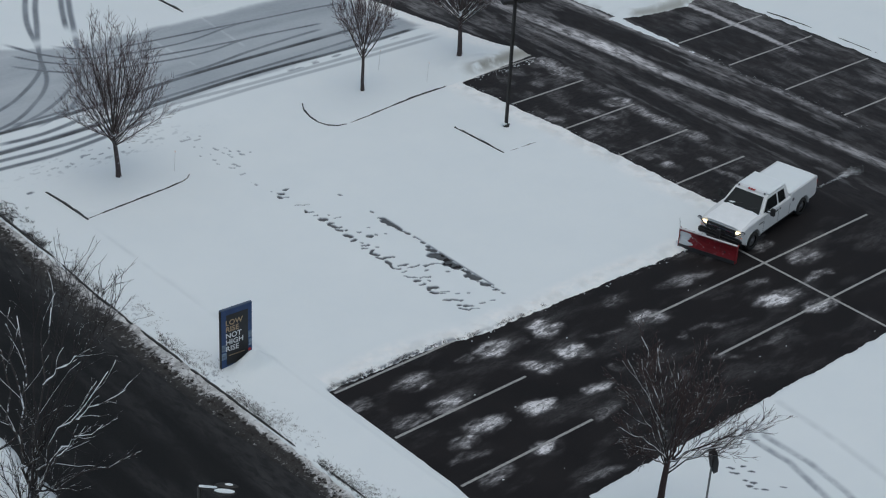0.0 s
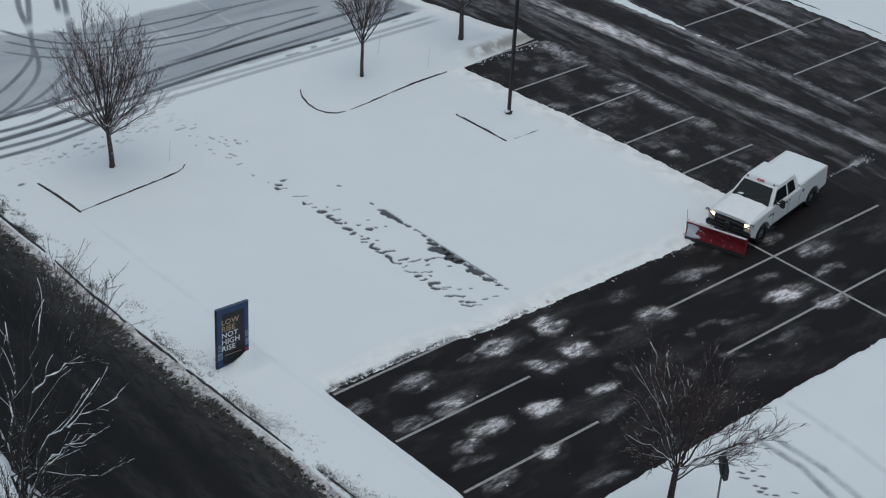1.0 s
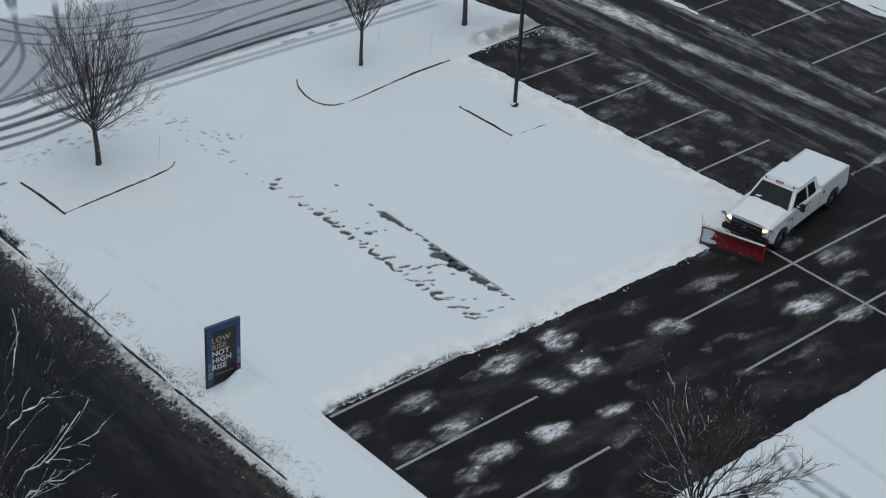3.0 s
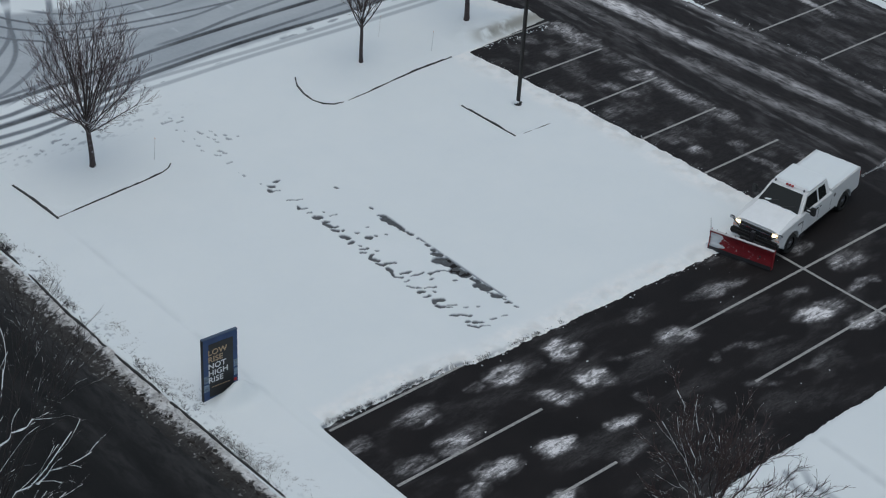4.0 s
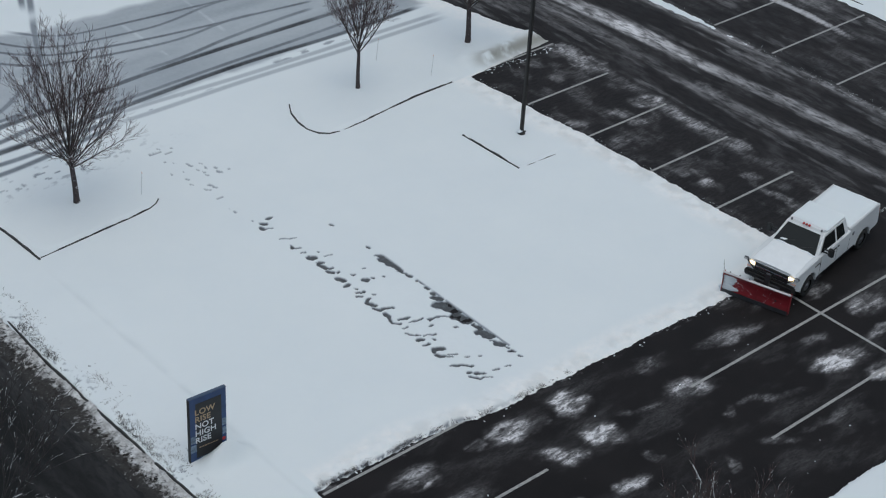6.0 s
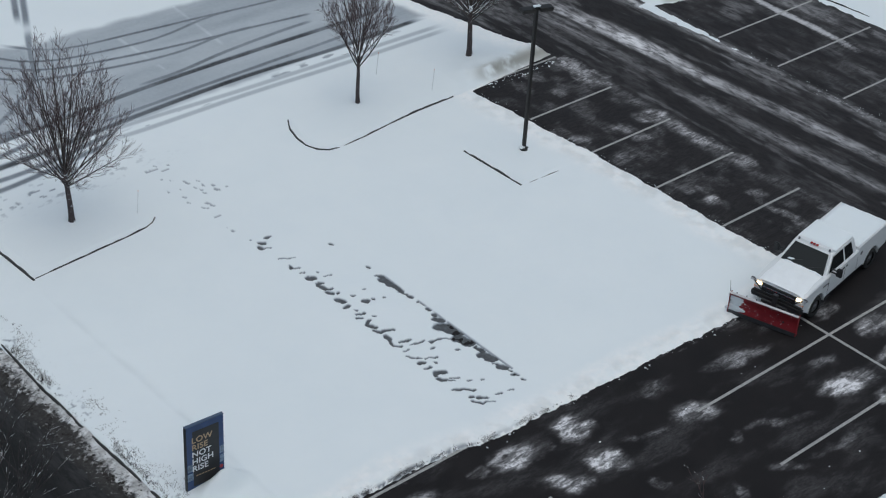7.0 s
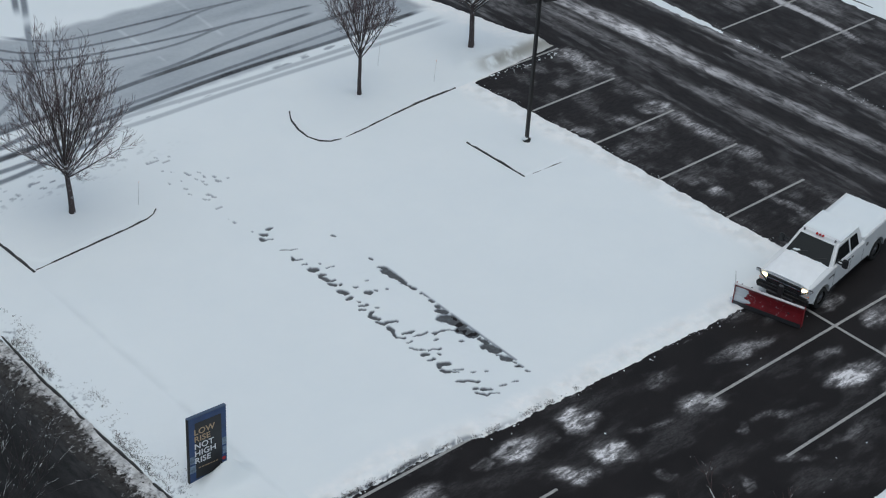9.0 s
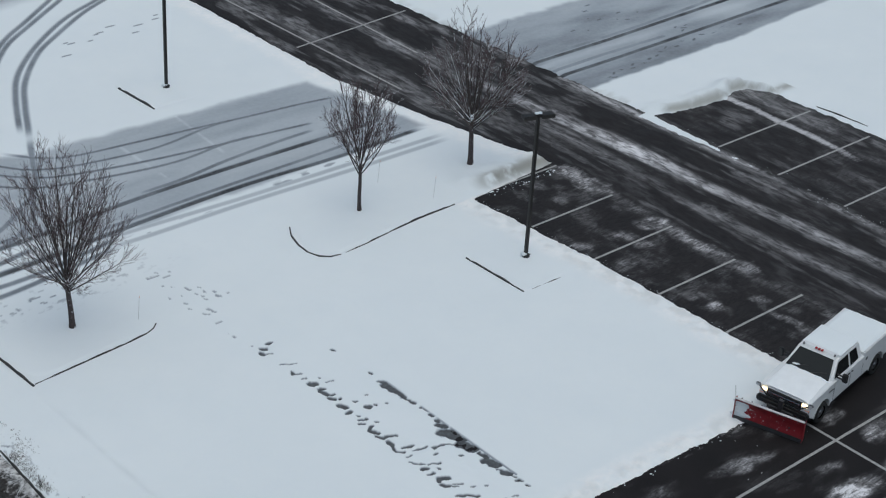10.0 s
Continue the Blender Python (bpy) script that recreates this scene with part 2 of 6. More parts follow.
def sheet(name, xs, ys, height, material, fields=None, keep=-0.03):
    X, Y = np.meshgrid(xs, ys)
    Z = height(X, Y)
    ny, nx = X.shape
    idx = np.arange(nx * ny).reshape(ny, nx)
    quads = np.stack([idx[:-1, :-1], idx[:-1, 1:], idx[1:, 1:], idx[1:, :-1]], -1).reshape(-1, 4)
    zf = Z.ravel()
    quads = quads[zf[quads].max(1) > keep]
    used = np.unique(quads)
    back = np.zeros(nx * ny, int)
    back[used] = np.arange(len(used))
    quads = back[quads]
    me = bpy.data.meshes.new(name)
    me.vertices.add(len(used))
    me.vertices.foreach_set("co", np.stack([X.ravel()[used], Y.ravel()[used], zf[used]], -1).ravel().astype(np.float32))
    me.loops.add(quads.size)
    me.loops.foreach_set("vertex_index", quads.ravel().astype(np.int32))
    me.polygons.add(len(quads))
    me.polygons.foreach_set("loop_start", np.arange(0, quads.size, 4).astype(np.int32))
    me.polygons.foreach_set("use_smooth", np.ones(len(quads), bool))
    me.update(calc_edges=True)
    for key, fn in (fields or {}).items():
        a = me.attributes.new(key, "FLOAT", "POINT")
        a.data.foreach_set("value", fn(X, Y).ravel()[used].astype(np.float32))
    me.materials.append(material)
    return new(name, me)


def near_line(x, y, pts):
    """Distance to a polyline."""
    out = np.full(x.shape, 9.0)
    px, py = zip(*pts)
    near = (x > min(px) - 1) & (x < max(px) + 1) & (y > min(py) - 1) & (y < max(py) + 1)
    u, v = x[near], y[near]
    best = np.full(u.shape, 9.0)
    for (ax, ay), (bx, by) in zip(pts, pts[1:]):
        dx, dy = bx - ax, by - ay
        t = np.clip(((u - ax) * dx + (v - ay) * dy) / (dx * dx + dy * dy), 0, 1)
        best = np.minimum(best, np.hypot(u - ax - t * dx, v - ay - t * dy))
    out[near] = best
    return out


def round_box(x, y, x0, x1, y0, y1, r):
    """Signed distance into a rounded rectangle, positive inside."""
    qx = np.abs(x - (x0 + x1) / 2) - (x1 - x0) / 2 + r
    qy = np.abs(y - (y0 + y1) / 2) - (y1 - y0) / 2 + r
    return r - np.hypot(np.maximum(qx, 0), np.maximum(qy, 0)) - np.minimum(np.maximum(qx, qy), 0)


def chunks(name, places, material, seed, label):
    """Small broken lumps, joined."""
    rng = random.Random(seed)
    verts, faces = [], []
    for x, y, z, s in places:
        k = len(verts)
        wide, turn = rng.uniform(0.7, 2.0), rng.uniform(0, 3.14)
        wx, wy = 1 + (wide - 1) * abs(math.cos(turn)), 1 + (wide - 1) * abs(math.sin(turn))
        for dx, dy, dz in ((1, 0, 0), (0, 1, 0), (-1, 0, 0), (0, -1, 0), (0, 0, 1), (0, 0, -1)):
            f = rng.uniform(0.6, 1.3) * s
            verts.append((x + dx * f * wx + rng.uniform(-.4, .4) * s, y + dy * f * wy + rng.uniform(-.4, .4) * s, z + dz * f * 0.7))
        for a, b in ((0, 1), (1, 2), (2, 3), (3, 0)):
            faces.append((k + a, k + b, k + 4))
            faces.append((k + b, k + a, k + 5))
    me = bpy.data.meshes.new(name)
    me.from_pydata(verts, [], faces)
    me.materials.append(material)
    return tagged(new(name, me), label, "", "", "stuff")

# ---- ground, road and parking lot ----
PITCH = 3.25


def none(x, y):
    return np.zeros(x.shape)


def flat(z):
    return lambda x, y: np.full(x.shape, z)


ground = sheet("ground", spans((-900, -300, 150), (-300, 300, 30), (300, 900, 150)), spans((-900, -300, 150), (-300, 300, 30), (300, 900, 150)),
               lambda x, y: -0.06 - 0 * x, M_SNOW, keep=-9)
tagged(ground, "wide snow-covered open ground", "ground", "", "structure")

# patches of thin swept snow: place, half length and width, turn, strength
WEST_PATCHES = [(-10.19, 1.79, 0.61, 0.59, -32, 1.1), (-12.39, 1.88, 0.92, 0.42, -8, 0.98), (-13.77, 2.01, 0.31, 0.2, -11, 0.52), (-12.02, 0.13, 0.69, 0.42, -45, 1.1),
                (-10.34, 0.13, 0.71, 0.51, -22, 1.1), (-16.06, 2.07, 0.77, 0.43, -7, 0.65), (-15.99, 1.81, 0.23, 0.23, -24, 1.04), (-18.35, 2.04, 0.5, 0.32, -8, 0.52),
                (-15.57, 0.5, 0.8, 0.3, -11, 0.78), (-16.25, 0.21, 0.49, 0.24, -20, 0.45), (-17.57, 0.41, 0.68, 0.32, -11, 0.59)]
KERB_PATCHES = [(-13.81, -1.53, 0.75, 0.36, -20, 1.1), (-15.88, -1.25, 0.71, 0.42, -10, 0.85), (-16.86, -1.59, 0.49, 0.34, -3, 1.04), (-12.07, -3.08, 0.65, 0.33, 7, 0.59),
                (-11.35, -1.97, 0.61, 0.28, -8, 0.85), (-15.15, -3.29, 0.54, 0.29, -7, 1.1), (-17.37, -3.5, 0.77, 0.32, 3, 0.65), (-17.45, -2.27, 0.65, 0.21, -8, 0.39),
                (-14.68, -5.45, 0.78, 0.17, -9, 0.39), (-9.83, -1.5, 0.36, 0.21, -79, 0.45)]
EAST_PATCHES = [(-6.74, 1.67, 0.45, 0.34, -17, 0.5), (-6.56, -0.03, 0.86, 0.44, -17, 0.8), (-3.33, 0.94, 1.16, 0.24, -7, 0.5), (-1.6, -2.0, 1.1, 0.44, -9, 1.15),
                (-0.76, -3.28, 0.85, 0.39, -11, 0.85), (1.85, -0.53, 0.86, 0.38, -6, 0.6), (1.05, -1.81, 0.91, 0.22, -1, 0.65), (-1.43, -0.81, 0.55, 0.21, -5, 0.4),
                (-6.32, -1.58, 0.28, 0.14, 35, 0.45), (-4.84, -1.88, 1.09, 0.16, -20, 0.42), (-4.24, -3.64, 1.03, 0.19, -6, 0.35), (-6.35, -3.39, 0.69, 0.21, -23, 0.28)]
DRIVE_PATCHES = [(-8.28, -3.21, 0.33, 0.15, 58, 0.4), (1.05, 0.99, 0.58, 0.21, 2, 0.5), (-8.56, 0.17, 0.76, 0.14, -19, 0.3), (-3.27, -0.67, 0.46, 0.13, -6, 0.25),
                 (1.01, 1.56, 0.71, 0.36, -7, 0.6), (1.06, 0.82, 0.68, 0.18, 2, 0.65), (1.61, -0.66, 0.81, 0.35, -2, 0.65), (2.61, 2.02, 0.64, 0.15, -1, 0.4),
                 (-0.86, 1.57, 0.86, 0.24, -1, 0.3), (-3.77, 1.15, 0.94, 0.22, -9, 0.35)]
BAY_PATCHES = [(6.17, 13.57, 0.69, 0.43, -20, 0.75), (4.56, 13.6, 0.4, 0.34, -9, 0.65), (4.72, 12.6, 0.39, 0.33, -9, 0.55), (6.42, 11.37, 1.41, 0.33, -85, 0.65),
               (6.38, 9.15, 0.71, 0.37, -80, 0.55), (6.44, 17.87, 1.63, 0.49, -84, 0.6), (4.43, 17.16, 0.42, 0.39, -80, 0.35), (2.58, 14.01, 0.44, 0.31, -51, 0.45),
               (2.66, 11.98, 0.38, 0.43, -59, 0.35)]
ROW_PATCHES = [(3.29, 7.81, 0.33, 0.33, -12, 0.85), (4.94, 7.23, 0.26, 0.27, -80, 0.55), (4.75, 5.62, 0.85, 0.25, -89, 0.5), (6.34, 4.92, 0.39, 0.24, -70, 0.35),
               (3.21, 8.98, 0.42, 0.29, -59, 0.35), (5.69, 13.0, 1.25, 0.12, 55, 0.2), (4.68, 2.64, 0.35, 0.35, -87, 0.4), (4.62, 18.75, 0.52, 0.35, -82, 0.25),
               (8.88, 12.89, 1.02, 0.32, -77, 0.3)]


def patches(x, y, tables, seed, soft):
    """Swept patches of thin snow with torn outlines."""
    wob = 0.80 * (fbm(x * 1.7, y * 2.6, seed, 5) - 0.5)
    wub = 0.42 * (fbm(x * 1.9, y * 2.6, seed + 2, 5) - 0.5)
    c = np.zeros(x.shape)
    for table in tables:
        for px, py, a, b, turn, s in table:
            near = (np.abs(x - px) < 2.4 * a + 0.6) & (np.abs(y - py) < 2.4 * max(a, b) + 0.6)
            co, si = math.cos(radians(turn)), math.sin(radians(turn))
            dx, dy = x[near] - px + wob[near], y[near] - py + wub[near]
            q = np.hypot((dx * co + dy * si) / (a * 1.20), (dy * co - dx * si) / (b * 1.20))
            c[near] = np.maximum(c[near], s * (1 - step(soft, 1.15, q)))
    return c


def blots(x, y):
    """Remains of snow in the plowed bays, drawn out along them."""
    streak = step(0.34, 0.60, fbm(x * 1.6 + 0.6 * y, y * 5.0 - x * 0.7, 9, 5))
    return patches(x, y, (WEST_PATCHES, KERB_PATCHES, EAST_PATCHES, DRIVE_PATCHES), 5, 0.40) * (0.34 + 0.66 * streak)


def bay_blots(x, y):
    """Remains of snow in the bays along the drive."""
    return patches(x, y, (BAY_PATCHES, ROW_PATCHES), 105, 0.45) * (0.40 + 0.60 * step(0.30, 0.52, fbm(x * 3.6, y * 2.2, 109, 4)))


def in_row(x, y):
    return step(1.5, 2.6, x) * (1 - step(6.4, 7.2, x)) * step(2.6, 3.4, y) * (1 - step(18.8, 19.6, y))


def cover(x, y):
    """Crusty remains of snow on the plowed asphalt."""
    c = 0.46 * blots(x, y) ** 1.25
    lot = step(-20, -18, x) * (1 - step(6.6, 7.4, x)) * (y < 4)
    c = c + lot * 0.08 * step(0.58, 0.78, fbm(x * 0.6, y * 1.4, 21, 5))
    c = c + 0.40 * bay_blots(x, y) + in_row(x, y) * 0.12 * step(0.58, 0.80, fbm(x * 1.6, y * 1.3, 33, 5))
    c = c + step(4.0, 7.0, y) * 0.38 * np.exp(-((x - 13.35) / 0.25) ** 2) * step(0.35, 0.6, fbm(x * 2.5, y * 0.9, 53, 3)) * (y < 21)
    c = c + 0.55 * np.exp(-((x - 9.0) / 0.7) ** 2 - ((y - 2.8) / 0.22) ** 2) + 0.22 * np.exp(-((x - 7.2) / 1.6) ** 2 - ((y - 2.7) / 0.08) ** 2)
    far = step(13.6, 14.4, x) * (1 - step(20.8, 21.6, x))
    ridge = np.abs(x - 18.05 + 0.022 * np.maximum(0, 16 - y) ** 2)
    c = c + far * 1.0 * (1 - step(0.06, 0.34, ridge + 0.30 * (fbm(x * 2.4, y * 1.4, 63, 4) - 0.5))) * step(11, 14.5, y)
    c = c + 0.50 * np.exp(-((y - 19.0) / 0.25) ** 2) * step(2.0, 3.0, x) * (1 - step(6.5, 7.2, x)) * step(0.5, 0.7, fbm(x * 2, y * 2, 67, 3))
    c = c + 0.40 * np.exp(-((x - 6.9) / 0.35) ** 2 - ((y - 18.7) / 0.9) ** 2)
    c = c + 0.30 * (1 - step(0.0, 0.55, np.abs(y - south_edge(x)))) * step(0.45, 0.7, fbm(x * 1.2, y * 2.5, 71, 3)) * (x < 2.6) * (x > -18.6)
    c = c + 0.30 * (1 - step(0.0, 0.5, np.abs(x - east_edge(y)))) * step(0.42, 0.7, fbm(x * 1.8, y * 1.2, 73, 3)) * (y > 2.4) * (y < 19.6)
    return np.clip(c, 0, 1)


def haze(x, y):
    """Fine swept snow and dried salt, smooth and thin."""
    h = 0.60 * blots(x, y) ** 1.3
    lot = step(-20, -18, x) * (1 - step(6.6, 7.4, x)) * (y < 4)
    h = h + lot * 0.034 * step(0.48, 0.78, fbm(x * 0.6, y * 1.4, 121, 4))
    row = in_row(x, y)
    h = h + row * (0.065 * step(0.50, 0.76, fbm(x * 1.7, y * 1.5, 133, 5)) + 0.012)
    h = h + 0.34 * bay_blots(x, y)
    # smear along the bay ends
    h = h + step(3.5, 5.0, y) * (y < 19) * 0.08 * np.exp(-((x - 6.35 - 0.25 * np.sin(y * 0.5)) / 0.28) ** 2) * step(0.30, 0.6, fbm(x * 1.5, y * 0.5, 137, 4))
    far = step(13.6, 14.4, x) * (1 - step(20.8, 21.6, x))
    h = h + far * 0.05 * step(0.46, 0.78, fbm(x * 1.7, y * 0.6, 161, 5))
    h = h + far * 0.05 * np.exp(-((x - 19.4) / 0.8) ** 2) * step(0.45, 0.7, fbm(x * 2.0, y * 0.6, 163, 4))
    return np.clip(h, 0, 1)


def streaks(x, y):
    """Snow swept into streaks along the drive."""
    h = np.zeros(x.shape)
    drive = step(6.4, 7.2, x) * (1 - step(13.6, 14.2, x))
    drive = np.maximum(drive, step(20, 24, y) * step(4.2, 5.0, x) * (1 - step(13.0, 14.0, x)))
    bend = 0.5 * (fbm(x * 0.4, y * 0.25, 147, 3) - 0.5)
    lines = fbm((x + 0.6 * bend) * 2.4, y * 0.30, 141, 3)
    blotch = fbm((x + bend) * 1.1, y * 0.42, 143, 5)
    north = step(19, 26, y)
    h = h + drive * (0.010 + 0.002 * north + (0.055 + 0.02 * north) * step(0.59, 0.665, lines) + (0.022 + 0.06 * north) * step(0.59, 0.68, blotch))
    main = np.interp(y, [0, 5.9, 9.9, 13.4, 16.4, 19.7, 23.0, 28.0, 50.0], [11.05, 11.0, 10.85, 10.6, 10.42, 10.4, 10.1, 9.7, 9.3])
    fade = np.interp(y, [0, 4, 8, 12, 15, 18, 22, 26, 30, 45], [0.4, 0.55, 0.60, 0.75, 1.2, 1.6, 1.2, 0.6, 0.4, 0.3])
    grain = 0.55 + 0.6 * step(0.25, 0.7, fbm(x * 2.4, y * 0.5, 151, 5))
    off = x - main + 0.35 * (fbm(x * 0.6, y * 0.15, 153, 4) - 0.5)
    band = np.exp(-np.abs(off / (0.36 + 0.22 * np.exp(-((y - 19.5) / 3.0) ** 2))) ** 5.0) * (0.75 + 0.5 * step(0.35, 0.65, fbm(x * 1.5, y * 0.35, 155, 4)))
    h = h + drive * fade * 0.29 * band * grain
    h = h + drive * fade * 0.14 * np.exp(-((off + 0.42) / 0.10) ** 2) * grain
    side = np.interp(y, [3.0, 4.7, 11.2, 14.5], [9.2, 9.1, 8.75, 8.6])
    h = h + drive * step(2, 5, y) * (1 - step(12.5, 15.5, y)) * 0.17 * np.exp(-((x - side + 0.4 * bend) / 0.30) ** 2) * grain
    h = h + drive * step(14, 17, y) * (1 - step(19, 23, y)) * 0.12 * np.exp(-((x - 8.9 + bend) / 0.35) ** 2) * grain
    h = h + drive * step(24, 28, y) * 0.10 * np.exp(-((x - 6.6 + bend) / 0.6) ** 2) * grain
    h = h + step(4.0, 7.0, y) * (y < 26) * (0.12 + 0.16 * step(13, 17, y)) * np.exp(-((x - 13.2 + 0.4 * bend) / 0.26) ** 2) * grain
    h = h + step(6.0, 9.0, y) * (y < 24) * 0.10 * np.exp(-((x - 12.55 + 0.4 * bend) / 0.10) ** 2) * step(0.4, 0.6, lines)
    far = step(13.6, 14.4, x) * (1 - step(20.8, 21.6, x))
    h = h + far * (0.012 + 0.10 * np.exp(-((x - 19.3) / 0.7) ** 2) * step(0.42, 0.66, fbm(x * 1.8, y * 0.6, 158, 4)) + 0.085 * step(0.54, 0.76, fbm(x * 1.2, y * 0.5, 157, 5)))
    return np.clip(h, 0, 1)


def south_edge(x):
    return np.interp(x, [-18.6, -15.0, -13.6, -12.8, -10.5, -8.0, -5.0, -2.0, 0.0, 2.3], [3.32, 3.26, 3.15, 2.90, 2.80, 2.72, 2.62, 2.53, 2.47, 2.45])


def east_edge(y):
    return np.interp(y, [2.4, 6.4, 13.0, 16.0, 19.3, 19.75, 21.2, 26.4, 31.8, 60.0], [2.30, 2.22, 2.12, 1.88, 1.7, 6.6, 6.35, 5.25, 4.45, 4.5])


lot = sheet("parking_lot", spans((-19.2, 7.0, 0.055), (7.0, 14.0, 0.08), (14.0, 23.0, 0.15), (23.0, 60.0, 4.0)), spans((-60, -8, 4.0), (-8.0, 4.5, 0.055), (4.5, 20.5, 0.10), (20.5, 48, 0.2), (48, 100, 4.0)),
            flat(0.0), M_LOT, {"cover": cover, "haze": haze, "streaks": streaks})
tagged(lot, "dark plowed asphalt car park dusted with snow", "parking lot", "", "structure")


def road_dust(x, y):
    edge = np.minimum(x + 28.9, -22.9 - x)
    return 0.018 * (1 - step(0.0, 0.9, edge)) + 0.015 * step(0.5, 0.8, fbm(x * 1.5, y * 0.15, 81, 3))


road = sheet("road", spans((-29.2, -21.6, 0.3)), spans((-120, -10, 4), (-10, 40, 0.3), (40, 160, 4)), flat(-0.012), M_ROAD, {"cover": none, "haze": none, "streaks": road_dust}, keep=-9)
tagged(road, "dark wet asphalt road cleared of snow", "road", "", "structure")

# painted bay lines
LINES = [(2.0, 6.59, k * PITCH, 0) for k in (1, 2, 3, 4, 5, 6)] + [(-6.5, 6.59, 0.0, 0), (-6.42, 6.5, -3.2, 0)]
LINES += [(-18.62, -12.8, y, 0) for y in (3.12, -0.03, -3.2)]
LINES += [(13.7, 20.15, y, 0) for y in (16.62, 13.35, 9.9, 6.5, 3.2, 0.0)]
for x0, x1, y, _ in LINES:
    ob = part("parking_line", box(bmesh.new(), ((x0 + x1) / 2, y, 0.004), (x1 - x0, 0.10, 0.004)), M_LINE)
    tagged(ob, "worn white painted parking bay line on asphalt", "parking line", "parking bay lines", "structure")
for a, b in (((0.0, 2.0), (0.0, -6.3)), ((5.2, 35.6), (12.6, 36.3)), ((9.55, 31.9), (9.75, 45.0)), ((6.2, 29.1), (5.95, 43.0))):
    (ax, ay), (bx, by) = a, b
    d = math.hypot(bx - ax, by - ay)
    bm = box(bmesh.new(), (0, 0, 0), (d, 0.11, 0.004), m=pose((ax + bx) / 2, (ay + by) / 2, 0.009, 0, 0, math.degrees(math.atan2(by - ay, bx - ax))))
    tagged(part("parking_line", bm, M_LINE), "worn white painted line on the asphalt", "parking line", "parking bay lines", "structure")

# ---- snow fields ----
# melted footprints and scrapes: place, half length and width, turn
STEPS_FAR = [(-11.26, 15.59, 0.16, 0.09, 7), (-11.64, 15.4, 0.18, 0.1, -28), (-11.86, 15.18, 0.13, 0.11, -52), (-11.73, 15.08, 0.17, 0.05, -13), (-11.51, 14.15, 0.31, 0.04, -25),
             (-11.75, 13.65, 0.16, 0.05, 85), (-11.63, 13.49, 0.16, 0.05, -12), (-11.61, 13.15, 0.12, 0.05, -25), (-11.58, 12.73, 0.22, 0.13, -23), (-11.06, 12.51, 0.17, 0.03, -15),
             (-9.77, 13.92, 0.1, 0.05, -52), (-11.54, 12.34, 0.14, 0.07, -17), (-11.61, 12.12, 0.21, 0.09, -63), (-11.5, 11.88, 0.16, 0.06, -12), (-11.6, 11.68, 0.15, 0.09, -46),
             (-11.39, 11.53, 0.07, 0.07, -69), (-11.61, 11.13, 0.2, 0.11, -51)]
STEPS_UPPER = [(-11.07, 11.1, 0.09, 0.05, 16), (-11.66, 10.75, 0.15, 0.09, 18), (-11.56, 10.37, 0.08, 0.04, -54), (-11.53, 10.13, 0.18, 0.07, -16), (-11.72, 9.98, 0.15, 0.05, -37),
               (-10.94, 10.61, 0.15, 0.1, -27), (-10.7, 10.54, 0.06, 0.05, -37), (-11.66, 9.64, 0.18, 0.07, 28), (-11.67, 9.4, 0.19, 0.08, -57), (-11.71, 9.07, 0.2, 0.07, -61),
               (-11.41, 8.91, 0.24, 0.08, -13), (-10.56, 11.2, 0.06, 0.04, -37), (-10.37, 10.38, 0.07, 0.05, -37), (-11.27, 9.78, 0.09, 0.03, -37), (-11.18, 12.9, 0.06, 0.05, -37),
               (-11.67, 8.64, 0.17, 0.09, -80), (-11.74, 8.38, 0.21, 0.06, 75)]
STEPS_LOWER = [(-11.71, 8.1, 0.17, 0.06, -37), (-11.34, 8.16, 0.24, 0.06, -19), (-11.11, 7.84, 0.28, 0.05, -10), (-11.65, 7.73, 0.12, 0.05, -16), (-10.57, 7.6, 0.24, 0.06, -4),
               (-10.19, 7.42, 0.25, 0.03, -45), (-11.66, 7.3, 0.25, 0.04, -41), (-11.24, 6.98, 0.22, 0.04, -23), (-11.65, 6.94, 0.15, 0.09, -18), (-11.32, 6.71, 0.07, 0.06, -61),
               (-11.69, 6.63, 0.12, 0.06, -5), (-11.71, 6.28, 0.14, 0.09, 80), (-11.48, 6.22, 0.22, 0.08, -22), (-11.73, 5.95, 0.17, 0.09, -52), (-11.54, 5.77, 0.16, 0.05, -50),
               (-11.33, 5.77, 0.17, 0.04, -25)]
STEPS_NEAR = [(-11.09, 5.37, 0.11, 0.03, -28), (-10.7, 5.17, 0.08, 0.04, -37), (-11.54, 5.14, 0.41, 0.05, -37), (-11.58, 4.72, 0.11, 0.06, -49), (-11.35, 4.51, 0.18, 0.06, -31),
              (-10.79, 4.37, 0.16, 0.04, -11), (-11.58, 4.42, 0.21, 0.06, -47), (-11.28, 4.2, 0.2, 0.03, -28), (-10.37, 4.27, 0.09, 0.03, -26), (-10.9, 7.34, 0.07, 0.06, -61),
              (-10.29, 6.78, 0.1, 0.04, -12)]
SCRAPE_FAR = [(-9.64, 12.08, 0.09, 0.07, -57), (-9.64, 11.42, 0.21, 0.07, -43), (-9.68, 11.06, 0.35, 0.17, -70), (-9.63, 10.5, 0.29, 0.12, -83), (-9.65, 10.15, 0.14, 0.07, -47),
              (-9.6, 9.91, 0.12, 0.09, -37), (-9.58, 9.56, 0.07, 0.05, -13), (-9.56, 9.35, 0.09, 0.05, -69), (-9.6, 9.02, 0.12, 0.11, -37), (-9.66, 8.65, 0.11, 0.1, -21),
              (-9.72, 8.37, 0.24, 0.14, -37)]
